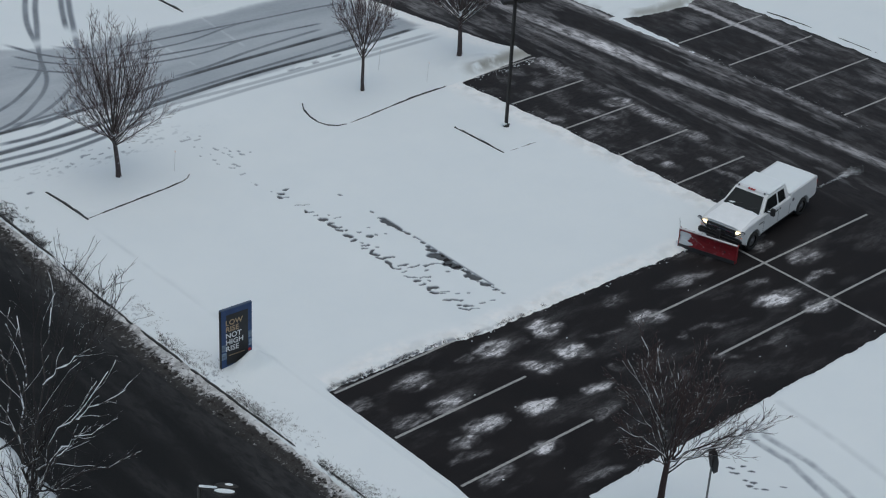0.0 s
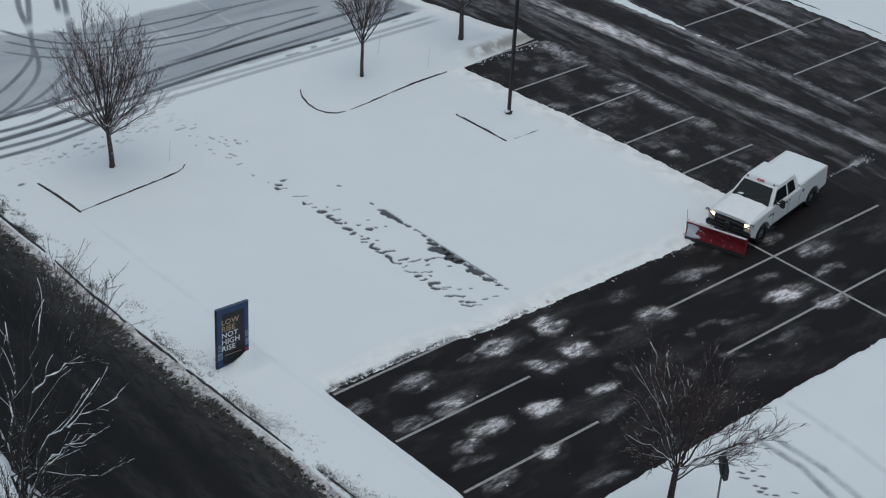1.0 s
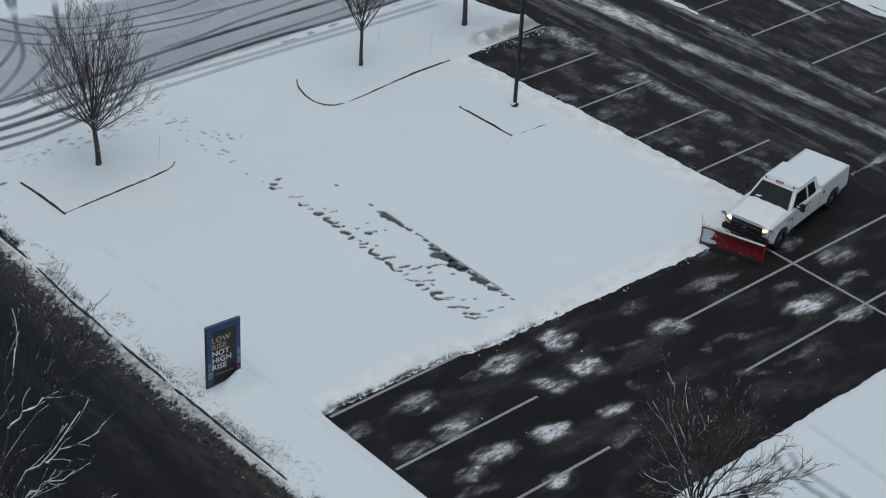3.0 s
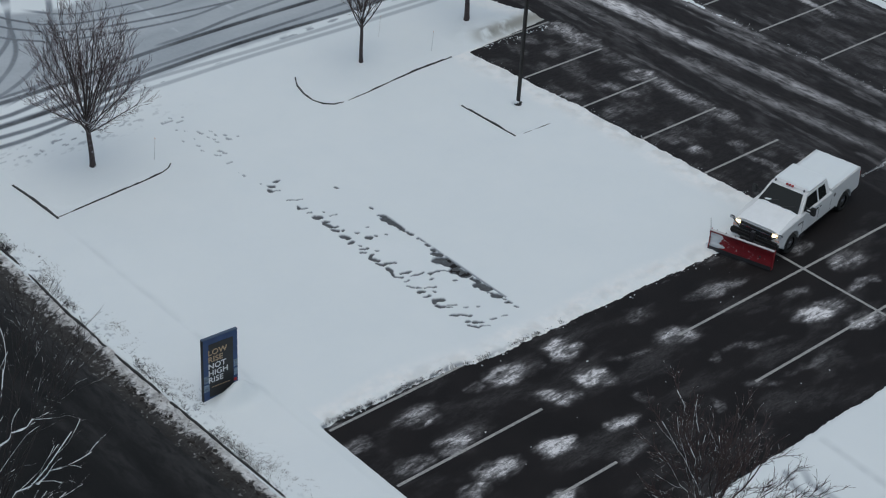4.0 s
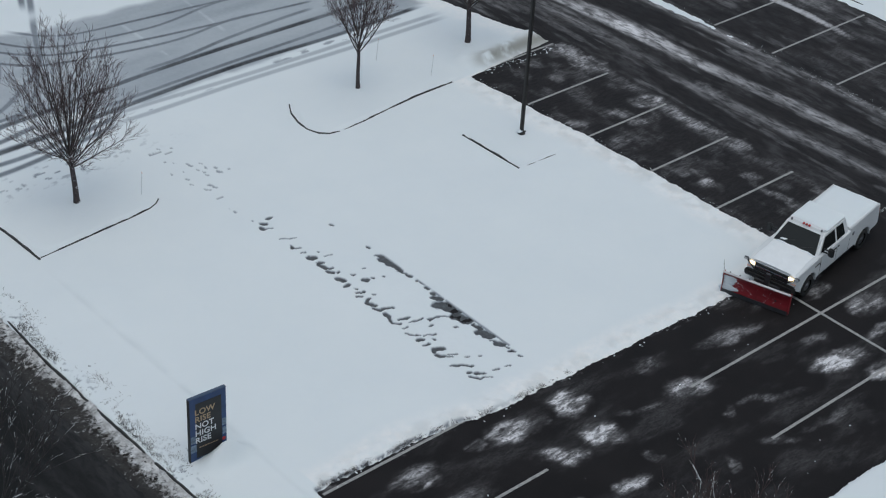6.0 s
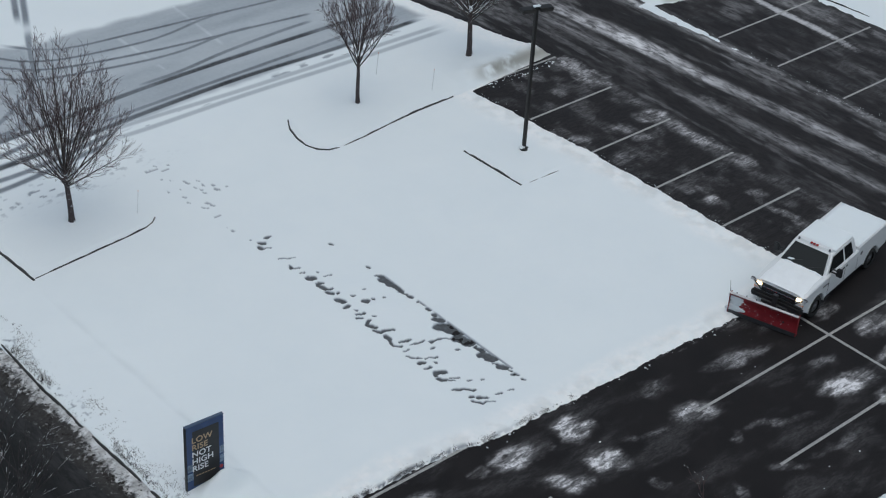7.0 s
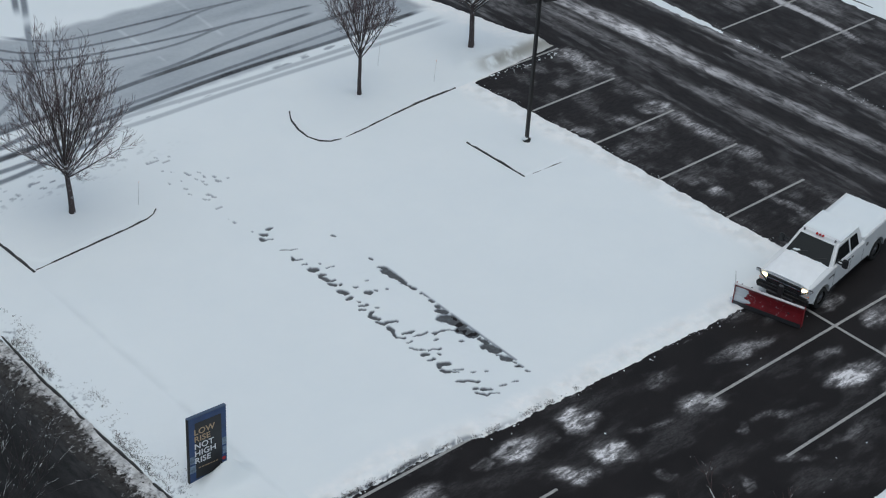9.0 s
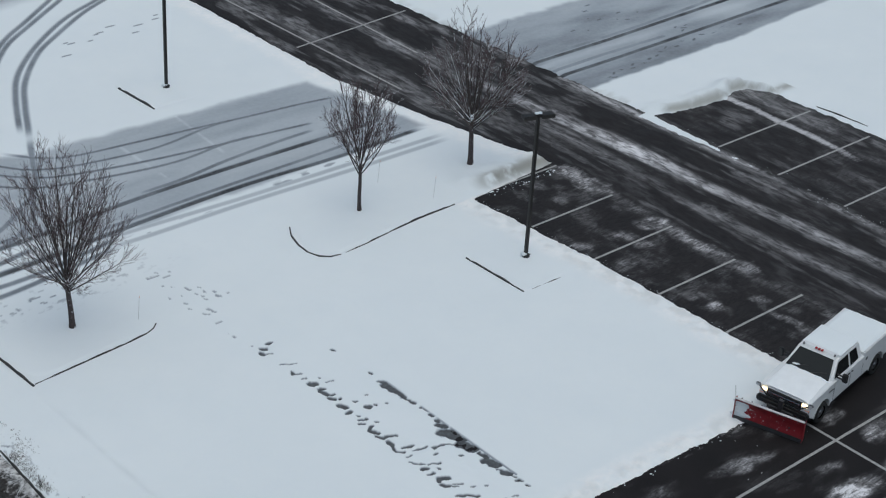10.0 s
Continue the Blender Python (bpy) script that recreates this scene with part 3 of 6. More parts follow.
SCRAPE_NEAR = [(-9.86, 7.89, 0.41, 0.24, -47), (-9.71, 7.67, 0.43, 0.18, -82), (-9.83, 7.05, 0.41, 0.23, -54), (-9.73, 6.41, 0.23, 0.09, -70), (-9.81, 5.93, 0.35, 0.19, -61),
               (-9.89, 5.52, 0.12, 0.05, -47), (-9.8, 5.25, 0.22, 0.13, -43), (-9.73, 4.95, 0.1, 0.05, -50), (-9.75, 4.75, 0.15, 0.06, -37), (-9.69, 4.4, 0.11, 0.03, -68)]
SCUFFS_NORTH = [(-12.01, 21.63, 0.29, 0.08, -4), (-11.77, 21.84, 0.11, 0.04, -36), (-11.3, 21.61, 0.08, 0.08, -36), (-11.59, 21.38, 0.19, 0.04, -5), (-12.05, 20.9, 0.07, 0.04, -36),
                (-11.83, 20.66, 0.08, 0.05, -14), (-11.47, 20.24, 0.17, 0.06, -63), (-11.07, 20.03, 0.1, 0.04, -70), (-11.07, 19.71, 0.09, 0.04, -75), (-10.8, 19.51, 0.09, 0.09, -36),
                (-11.41, 19.74, 0.08, 0.06, -36), (-11.28, 19.49, 0.08, 0.06, -36), (-11.3, 19.22, 0.1, 0.06, -55)]
SCUFFS_SOUTH = [(-10.84, 19.19, 0.14, 0.08, -49), (-12.32, 20.04, 0.07, 0.06, -36), (-11.9, 19.94, 0.07, 0.05, -36), (-12.07, 19.42, 0.08, 0.08, -69), (-12.17, 19.05, 0.07, 0.04, -36),
                (-11.62, 18.51, 0.22, 0.07, -71), (-11.88, 18.4, 0.12, 0.05, -24), (-11.91, 17.66, 0.15, 0.04, 19), (-11.95, 16.62, 0.08, 0.07, -36), (-12.06, 16.94, 0.05, 0.04, -36),
                (-11.87, 15.78, 0.05, 0.04, -37), (-10.45, 19.15, 0.08, 0.05, -36)]


def bare(x, y):
    """Where the walked and scraped snow shows the asphalt."""
    out = np.zeros(x.shape)
    near = (x > -13) & (x < -9.2) & (y > 3.8) & (y < 22.5)
    px, py = x[near], y[near]
    v = np.zeros(px.shape)
    wx, wy = 0.15 * (fbm(px * 6, py * 6, 91) - 0.5), 0.15 * (fbm(px * 6, py * 6, 95) - 0.5)
    for tables, amount in (((STEPS_FAR, STEPS_UPPER, STEPS_LOWER, STEPS_NEAR), 1.0), ((SCRAPE_FAR, SCRAPE_NEAR), 1.0), ((SCUFFS_NORTH, SCUFFS_SOUTH), 0.62)):
        for cx, cy, a, b, turn in (s for table in tables for s in table):
            k = (np.abs(px - cx) < a + b + 0.25) & (np.abs(py - cy) < a + b + 0.25)
            co, si = math.cos(radians(turn)), math.sin(radians(turn))
            dx, dy = px[k] - cx + wx[k], py[k] - cy + wy[k]
            u, w = dx * co + dy * si, dy * co - dx * si
            # a rounded bar, bent a little
            q = np.hypot(np.maximum(np.abs(u) - max(0.0, a - b), 0), w + 0.25 * b * np.sin(u * 9)) / max(b * (0.8 if amount < 0.9 else 1.0), 0.036)
            v[k] = np.maximum(v[k], amount * (1 - step(0.80, 1.22, q)))
    # snow stands straight along the scraped edge
    rim = -9.53 + 0.008 * (py - 8)
    thin = (1 - step(0.025, 0.06, np.abs(px - rim + 0.05))) * step(0.44, 0.56, fbm(px * 0.1, py * 1.4, 97)) * (py > 5.0) * (py < 11.4)
    out[near] = np.maximum(v * step(-0.01, 0.05, rim - px), 0.7 * thin)
    return out


def curve(pts, k=5):
    """A smooth line through the points."""
    p = [Vector(q) for q in [pts[0], *pts, pts[-1]]]
    out = []
    for i in range(1, len(p) - 2):
        for j in range(k):
            t = j / k
            out.append(0.5 * ((2 * p[i]) + (p[i + 1] - p[i - 1]) * t + (2 * p[i - 1] - 5 * p[i] + 4 * p[i + 1] - p[i + 2]) * t * t + (3 * p[i] - p[i - 1] - 3 * p[i + 1] + p[i + 2]) * t ** 3))
    return [(q.x, q.y) for q in out] + [tuple(pts[-1])]


LANE_TRACKS = [[(-11.6, 33.7), (-11.0, 32.9), (-9.5, 31.8), (-6.5, 31.35), (-3.4, 31.0), (-1.1, 30.7), (1.7, 30.4), (3.8, 30.0)],
               [(-13.3, 35.2), (-12.8, 33.9), (-12.1, 32.6), (-11.3, 31.7), (-9.9, 31.0), (-7.0, 30.5), (-5.4, 30.48), (-3.6, 30.78), (-2.4, 30.84), (-0.8, 30.66)],
               [(-13.8, 34.2), (-13.0, 32.6), (-11.8, 31.2), (-10.4, 30.4), (-7.5, 29.7), (-4.2, 29.2), (-2.3, 29.0), (1.4, 28.5)],
               [(-14.5, 33.2), (-13.8, 32.1), (-12.6, 30.7), (-11.3, 29.9), (-7.9, 29.1), (-5.8, 28.88), (-3.8, 29.1), (-2.6, 29.08), (-1.2, 28.85)]]
DARK_TRACKS = [[(-21.5, 26.9), (-17.8, 26.7), (-14.2, 26.7), (-9.2, 27.1), (-3.8, 27.2), (0.9, 27.15), (4.2, 27.2)], [(-21.5, 25.2), (-17.8, 25.0), (-14.6, 25.05), (-10.3, 25.4), (-5.1, 25.6), (-0.2, 25.4), (4.6, 25.5)]]
THIN_TRACKS = [[(-9.6, 27.4), (-6.9, 27.45), (-4.3, 27.8), (-1.3, 28.0), (1.0, 28.0)], [(-12.5, 25.7), (-10.0, 25.8), (-5.8, 25.95), (0.1, 26.1), (4.4, 26.3)], [(-21.3, 24.6), (-19.2, 24.4), (-16.2, 24.2), (-14.0, 24.4), (-11.0, 24.9)],
               [(-21.3, 23.9), (-19.0, 23.7), (-17.1, 23.6), (-15.0, 23.8), (-11.5, 24.3)], [(-19.0, 25.8), (-16.5, 25.6), (-13.8, 26.1)], [(-18.0, 27.2), (-15.5, 27.05), (-13.0, 27.3)]]
SIDE_TRACKS = [[(-12.5, 25.0), (-10.2, 24.95), (-6.8, 24.75), (-3.7, 24.65), (4.8, 24.45)], [(-12.5, 24.4), (-10.3, 24.3), (-5.9, 24.3), (-0.6, 24.1), (4.7, 24.0)]]
LOOPS = [[(4.0, 47.2), (1.1, 45.8), (-1.0, 44.7), (-3.3, 43.1), (-5.2, 41.6), (-7.2, 39.2), (-8.4, 37.1), (-9.4, 35.1), (-10.8, 32.3), (-11.8, 30.3), (-13.2, 29.0), (-14.7, 27.9), (-16.2, 27.2), (-18.0, 26.7), (-21.5, 26.2)],
         [(3.6, 47.5), (0.8, 46.0), (-1.5, 44.9), (-3.4, 43.6), (-5.5, 41.8), (-7.2, 39.9), (-8.4, 37.9), (-9.5, 35.7), (-10.0, 34.6)], [(-11.2, 32.6), (-11.9, 30.8), (-12.7, 28.9), (-13.6, 27.8), (-14.8, 26.9), (-16.6, 26.3)]]
OUTER_LOOPS = [[(2.0, 49.6), (-1.1, 47.3), (-3.6, 45.4), (-5.6, 43.9), (-7.8, 41.6), (-9.4, 39.6), (-10.7, 37.3), (-11.4, 35.7), (-12.1, 33.7), (-13.0, 31.9), (-13.8, 30.9), (-15.2, 29.7), (-16.7, 28.8), (-20.5, 27.3)],
         [(2.4, 49.2), (-0.7, 47.0), (-3.8, 44.8), (-6.2, 42.9), (-9.0, 39.3), (-10.8, 36.1), (-12.4, 33.1), (-13.4, 30.7), (-14.3, 29.4), (-15.4, 28.4), (-16.5, 27.6), (-17.8, 27.1), (-21.5, 26.4)]]
LANE_TRACKS, DARK_TRACKS, THIN_TRACKS, SIDE_TRACKS, LOOPS = [[curve(p) for p in group] for group in (LANE_TRACKS, DARK_TRACKS, THIN_TRACKS, SIDE_TRACKS, LOOPS + OUTER_LOOPS)]


def lane(x, y):
    return np.minimum(np.minimum(y - (25.2 + 0.03 * x + 1.9 * (1 - step(-14.5, -11.0, x))), 32.55 - 0.05 * x + np.maximum(0, (-11 - x) * 0.5) - y), 4.85 - 0.22 * (y - 25.5) - x)


def islands(x, y):
    """How far the planting islands lift the snow, 0 to 1."""
    ya = y - 0.09 * (x + 18.8)
    a = step(0.05, 0.14, round_box(x, ya, -18.80, -13.4, 18.2, 40.0, 0.9)) * (1 - step(20.0, 23.0, y)) * (1 - step(-15.5, -13.2, x))
    yb, xb = y - 0.07 * (x + 5.3), x - 0.42 * np.maximum(0, y - 20.3)
    b = step(0.05, 0.14, round_box(xb, yb, -6.26, 20.0, 18.98, 40.0, 0.8)) * (1 - step(20.6, 23.2, y)) * (1 - step(0.2, 2.2, x))
    c = step(0.05, 0.14, round_box(x, y, -1.78, 6.0, 12.78, 40.0, 0.1)) * (1 - step(14.8, 16.4, y)) * (1 - step(-1.2, 1.2, x))
    d = step(0.05, 0.14, round_box(x, y, -4.2, 9.0, 33.6, 60.0, 0.1)) * (1 - step(35.6, 37.5, y)) * (1 - step(-3.4, -1.0, x))
    return np.maximum(np.maximum(a, b), np.maximum(c, d))


def field_depth(x, y):
    rag = 0.20 * (fbm(x * 3.2, y * 3.2, 11, 4) - 0.5) + 0.07 * (lattice(x * 12, y * 12, 13) - 0.5)
    main = np.minimum(np.minimum(x + 21.62, east_edge(y) - x), y - south_edge(x))
    strip = np.minimum(x + 21.62, -18.72 - 0.06 * np.maximum(0, -2.5 - y) ** 2 - x)
    return np.maximum(main, strip) + rag * step(-21.2, -20.8, x) * (0.25 + 0.75 * step(-18.7, -18.2, x))


def field_height(x, y):
    d = field_depth(x, y)
    h = np.where(d > 0, 0.055 * (1 - np.exp(-d / 0.10)), d * 0.6)
    south = np.exp(-((y - south_edge(x) - 0.35) / 0.28) ** 2) * step(-19, -18, x) * (x < 2.4)
    rim = np.exp(-((x - east_edge(y) + 0.40) / 0.32) ** 2) * (y > 2.4) * (y < 19.3)
    h = h + np.where(d > 0, 1, 0) * (0.05 * south + 0.035 * rim) * (fbm(x * 8, y * 8, 16, 3) - 0.5)
    h = h + np.where(d > 0, 1, 0) * rim * 0.07 * np.clip(fbm(x * 2.6, y * 2.2, 18, 4) - 0.3, 0, 1)
    h = h + np.where(d > 0, 1, 0) * south * 0.12 * np.clip(fbm(x * 2.3 + y * 1.1, y * 2.6 - x * 0.7, 15, 5) - 0.25, 0, 1)
    h = h + np.where(d > 0, 0.012 * (fbm(x * 0.5, y * 0.5, 17) - 0.5) + 0.006 * (fbm(x * 6, y * 6, 19) - 0.5), 0)
    h = h + np.where(d > 0, 0.045 * islands(x, y), 0)
    h = h + np.where(d > 0, 0.065 * (1 - step(-19.20, -18.92, x)) * (1 - step(16, 18, y)), 0)
    h = h + (0.56 * np.exp(-((x + 19.80) / 0.50) ** 2 - ((y - 5.95) / 0.30) ** 2) + 0.30 * np.exp(-((x + 20.35) / 0.45) ** 2 - ((y - 5.90) / 0.34) ** 2)) * (0.85 + 0.3 * fbm(x * 3, y * 3, 20, 3)) * (d > 0)
    bank = step(1.6, 2.4, x) * (1 - step(6.2, 6.7, x)) * np.exp(-((y - 20.2) / np.where(y < 20.2, 0.30, 0.9)) ** 2)
    h = h + bank * (0.10 + 0.26 * fbm(x * 1.6, y * 1.6, 23, 4)) * (d > 0)
    ln = step(0.0, 0.5, lane(x, y))
    h = h - 0.025 * ln * (d > 0)
    h = h - 0.052 * bare(x, y) * (d > 0)
    t = np.full(x.shape, 9.0)
    for p in LOOPS + DARK_TRACKS:
        t = np.minimum(t, near_line(x, y, p))
    return h - 0.02 * (1 - step(0.08, 0.2, t)) * (d > 0.1)


def field_slush(x, y):
    wob = 0.32 * (fbm(x * 1.1, y * 1.1, 25, 4) - 0.5)
    dl = lane(x, y) + wob
    s = step(0.0, 0.45, dl) * (0.455 + 0.04 * step(-12, 0, x) + 0.22 * (fbm(x * 0.25, y * 1.1, 27, 4) - 0.5))
    s = np.maximum(s, step(0.0, 1.2, y - 47.1 - 0.1 * (x + 3) + wob) * (x < 0.5) * (0.40 + 0.25 * (fbm(x * 0.6, y * 0.9, 28, 3) - 0.5)))
    for (ax, ay), (bx, by) in (((-7.27, 33.2), (-7.22, 27.7)), ((-3.72, 32.6), (-4.08, 28.1))):
        s = s - 0.12 * (1 - step(0.03, 0.10, near_line(x, y, [(ax, ay), (bx, by)]))) * step(0.36, 0.52, fbm(x * 0.8, y * 1.1, 26, 3)) * (s > 0.2)
    for group, w, amount in ((LANE_TRACKS, 0.115, 0.86), (DARK_TRACKS, 0.18, 0.98), (THIN_TRACKS, 0.14, 0.82), (LOOPS, 0.14, 0.80), (SIDE_TRACKS, 0.14, 0.42)):
        for k, p in enumerate(group):
            ends = step(0.0, 1.2, np.hypot(x - p[0][0], y - p[0][1])) * step(0.0, 1.2, np.hypot(x - p[-1][0], y - p[-1][1]))
            if group is LOOPS:
                ends = ends * (1 - 0.75 * np.exp(-((y - 34.2) / 0.45) ** 2))
            s = np.maximum(s, ends * amount * (1 - step(w * 0.45, w * 1.5, near_line(x, y, p))) * (0.90 + 0.28 * (fbm(x * 0.7, y * 0.7, 29 + k, 4) - 0.4)))
    s = np.maximum(s, 0.8 * (1 - step(0.7, 1.2, np.hypot((x + 19.62) / 0.16, (y - 21.25) / 0.10))))
    s = np.maximum(s, 0.92 * bare(x, y))
    # a faint, broken darker line along the step in the snow by the strip
    s = np.maximum(s, 0.07 * np.exp(-((x + 19.03) / 0.16) ** 2) * (1 - step(15, 18, y)) * step(6.2, 7.0, y) * step(0.25, 0.55, fbm(x * 0.6, y * 0.6, 39, 3)))
    # scuffs north of the corner island and past the loop tracks
    sc = np.exp(-((x + 15.5) / 3.0) ** 2 - ((y - 22.6) / 0.6) ** 2) * step(0.66, 0.74, fbm(x * 4.0, y * 7.0, 35, 2))
    s = np.maximum(s, 0.75 * sc)
    for k, (px, py) in enumerate(((-3.5, 42.0), (-3.3, 41.8), (-4.2, 40.7), (-1.8, 42.1), (-1.5, 42.2), (0.5, 42.0), (1.9, 42.6), (1.6, 42.2), (-0.7, 42.6), (-2.4, 41.6), (-0.1, 41.3))):
        s = np.maximum(s, 0.8 * (1 - step(0.7, 1.15, np.hypot((x - px) / (0.14 + 0.07 * (k % 3)), (y - py) / 0.09))))
    s = np.maximum(s, 0.55 * step(0.62, 0.70, fbm(x * 1.6, y * 4, 37, 2)) * np.exp(-((y - 25.05 - 0.05 * x) / 0.16) ** 2) * (x > -12) * (x < 3))
    weeds = (1 - step(-21.45, -20.8, x + 0.7 * (fbm(x, y * 0.5, 44) - 0.5))) * (y > -12) * step(0.62, 0.78, fbm(x * 11, y * 7, 43, 3)) * step(0.42, 0.62, fbm(x * 1.6, y * 0.8, 46, 3))
    turf = np.exp(-((y - south_edge(x) - 0.06 - 0.16 * (fbm(x * 3, y * 0.1, 48, 3) - 0.5)) / 0.09) ** 2) * (x > -18.7) * (1 - step(-15.5, -9.5, x)) * step(0.42, 0.54, fbm(x * 7, y * 8, 45, 3))
    return np.clip(np.maximum(s, np.maximum(0.60 * weeds, 0.9 * turf)), 0, 1)


def field_stain(x, y):
    south = np.exp(-((y - south_edge(x) - 0.3) / 0.35) ** 2) * (x > -18.6) * (x < 2.4) * 0.14
    east = np.exp(-((x - east_edge(y) + 0.4) / 0.5) ** 2) * (y < 19) * (y > 2) * 0.18
    bank = step(2.0, 3.4, x) * np.exp(-((y - 20.0) / np.where(y < 20.0, 0.45, 0.40)) ** 2) * 0.85 * (x < 7)
    torn = fbm(x * 2.2, y * 2.2, 47, 5)
    return np.clip((south + east) * step(0.40, 0.68, torn) + bank * step(0.22, 0.60, torn), 0, 1)


def field_churn(x, y):
    """Loosened snow thrown up along the plowed edges."""
    wob = 0.5 * (fbm(x * 0.9, y * 0.9, 49, 4) - 0.5)
    south = (1 - step(0.45, 1.15, y - south_edge(x) + wob)) * (x > -18.6) * (x < 2.6)
    east = (1 - step(0.55, 1.5, east_edge(y) - x + wob)) * (y > 2.2)
    return np.maximum(south, east) * (0.6 + 0.4 * step(0.3, 0.6, fbm(x * 2.0, y * 2.0, 50, 4)))


field = sheet("snow_field", spans((-21.7, -20.2, 0.055), (-20.2, -13.0, 0.08), (-13.0, -9.0, 0.027), (-9.0, 7.0, 0.085)),
              spans((-60, -6, 2.0), (-6, 1.8, 0.075), (1.8, 3.9, 0.05), (3.9, 16.5, 0.030), (16.5, 23.5, 0.08), (23.5, 34, 0.05), (34, 49, 0.10), (49, 100, 2.0)),
              field_height, M_SNOW, {"slush": field_slush, "stain_shade": field_stain, "churn": field_churn})
tagged(field, "fresh white snow over lawn and parking bays, footprints melted through", "snow", "", "stuff")


def se_depth(x, y):
    rag = 0.16 * (fbm(x * 2.0, y * 2.0, 111, 5) - 0.5) + 0.06 * (lattice(x * 9, y * 9, 113) - 0.5)
    return np.minimum(-5.95 - y, x + 15.9 + 0.35 * (y + 6)) + rag


def se_height(x, y):
    d = se_depth(x, y)
    t = np.full(x.shape, 9.0)
    for p in SE_TRACKS:
        t = np.minimum(t, near_line(x - 0.1, y + 0.1, p))
    return np.where(d > 0, 0.07 * (1 - np.exp(-d / 0.10)) + 0.01 * (fbm(x, y, 117) - 0.5) - 0.03 * (1 - step(0.06, 0.2, t)), d * 0.6)


SE_PRINTS = [(-11.29, -7.76), (-11.4, -8.03), (-10.87, -8.01), (-10.88, -8.35), (-11.4, -8.54), (-11.51, -8.8), (-11.49, -9.03), (-11.29, -9.24), (-11.33, -8.14), (-10.7, -9.49), (-11.25, -7.87), (-11.28, -8.77)]
SE_TRACKS = [[(-9.3, -6.6), (-9.6, -7.1), (-9.6, -8.7), (-10.1, -10.5), (-11.5, -14)], [(-8.8, -6.8), (-9.1, -7.3), (-9.1, -9.1), (-9.4, -10.8), (-10.8, -14)],
             [(-7.2, -6.3), (-7.4, -8.9), (-7.8, -11.2), (-8.6, -14)]]


def se_slush(x, y):
    s = np.zeros(x.shape)
    for k, p in enumerate(SE_TRACKS):
        s = np.maximum(s, (0.48, 0.44, 0.12)[k] * (1 - step(0.04, 0.20, near_line(x - 0.1, y + 0.1, p))) * (0.3 + 1.3 * fbm(x * 3, y * 3, 121, 4)))
    for k, (px, py) in enumerate(SE_PRINTS):
        wob = 0.10 * (fbm(x * 6, y * 6, 123) - 0.5)
        dx, dy = x - px + wob, y - py + wob
        s = np.maximum(s, 0.9 * (1 - step(0.70, 1.20, np.hypot((dx - dy) * 0.71 / (0.10 + 0.03 * (k % 2)), (dx + dy) * 0.71 / (0.042 + 0.010 * (k % 3))))))
    return np.clip(s, 0, 1)


se = sheet("snow_field", spans((-17.5, -12, 0.10), (-12, -10.3, 0.03), (-10.3, -8.5, 0.05), (-8.5, 7, 0.10), (7, 60, 2.0)), spans((-60, -14, 2.0), (-14, -10, 0.08), (-10, -7.5, 0.03), (-7.5, -5.4, 0.07)), se_height, M_SNOW, {"slush": se_slush, "stain_shade": none})
tagged(se, "fresh white snow with faint tyre tracks beside the plowed asphalt", "snow", "", "stuff")


def ne_foot(x):
    """Foot of the snow bank at the end of the far bays."""
    return np.interp(x, [13.0, 13.7, 14.3, 15.9, 17.8, 18.9, 19.6, 20.4], [20.8, 20.5, 20.35, 19.9, 19.75, 20.1, 19.9, 18.8])


def ne_depth(x, y):
    rag = 0.30 * (fbm(x * 2.0, y * 2.0, 131, 4) - 0.5) + 0.12 * (lattice(x * 7, y * 7, 132) - 0.5)
    north = np.minimum(y - ne_foot(x), x - np.interp(y, [20, 24, 34, 43, 100], [13.75, 13.45, 12.95, 12.65, 12.6]))
    east = x - np.interp(y, [-60, 10, 17, 19, 21], [20.6, 20.45, 20.35, 20.3, 20.2])
    wedge = 0.055 * (y - 14.2) - np.abs(x - 13.45) - 0.50 * step(0.42, 0.72, fbm(x * 2.6, y * 1.8, 134, 4)) * (1 - step(18.5, 20.8, y))
    return np.maximum(np.maximum(north, east), np.where(y < 20.8, wedge, -9)) + rag


def ne_height(x, y):
    d = ne_depth(x, y)
    h = np.where(d > 0, 0.06 * (1 - np.exp(-d / 0.12)) + 0.012 * (fbm(x * 0.6, y * 0.6, 133) - 0.5), d * 0.6)
    u = y - ne_foot(x) - 0.45
    bank = step(13.6, 14.4, x) * (1 - step(20.0, 20.9, x)) * np.exp(-(u / np.where(u < 0, 0.26, 0.60)) ** 2)
    lumps = 0.10 + 0.42 * fbm(x * 1.1, y * 1.3, 135, 3) * (0.55 + 0.45 * step(15, 19.5, x))
    return h + bank * lumps * (d > 0) + bank * 0.08 * (fbm(x * 6, y * 6, 136, 3) - 0.5) * (d > 0)



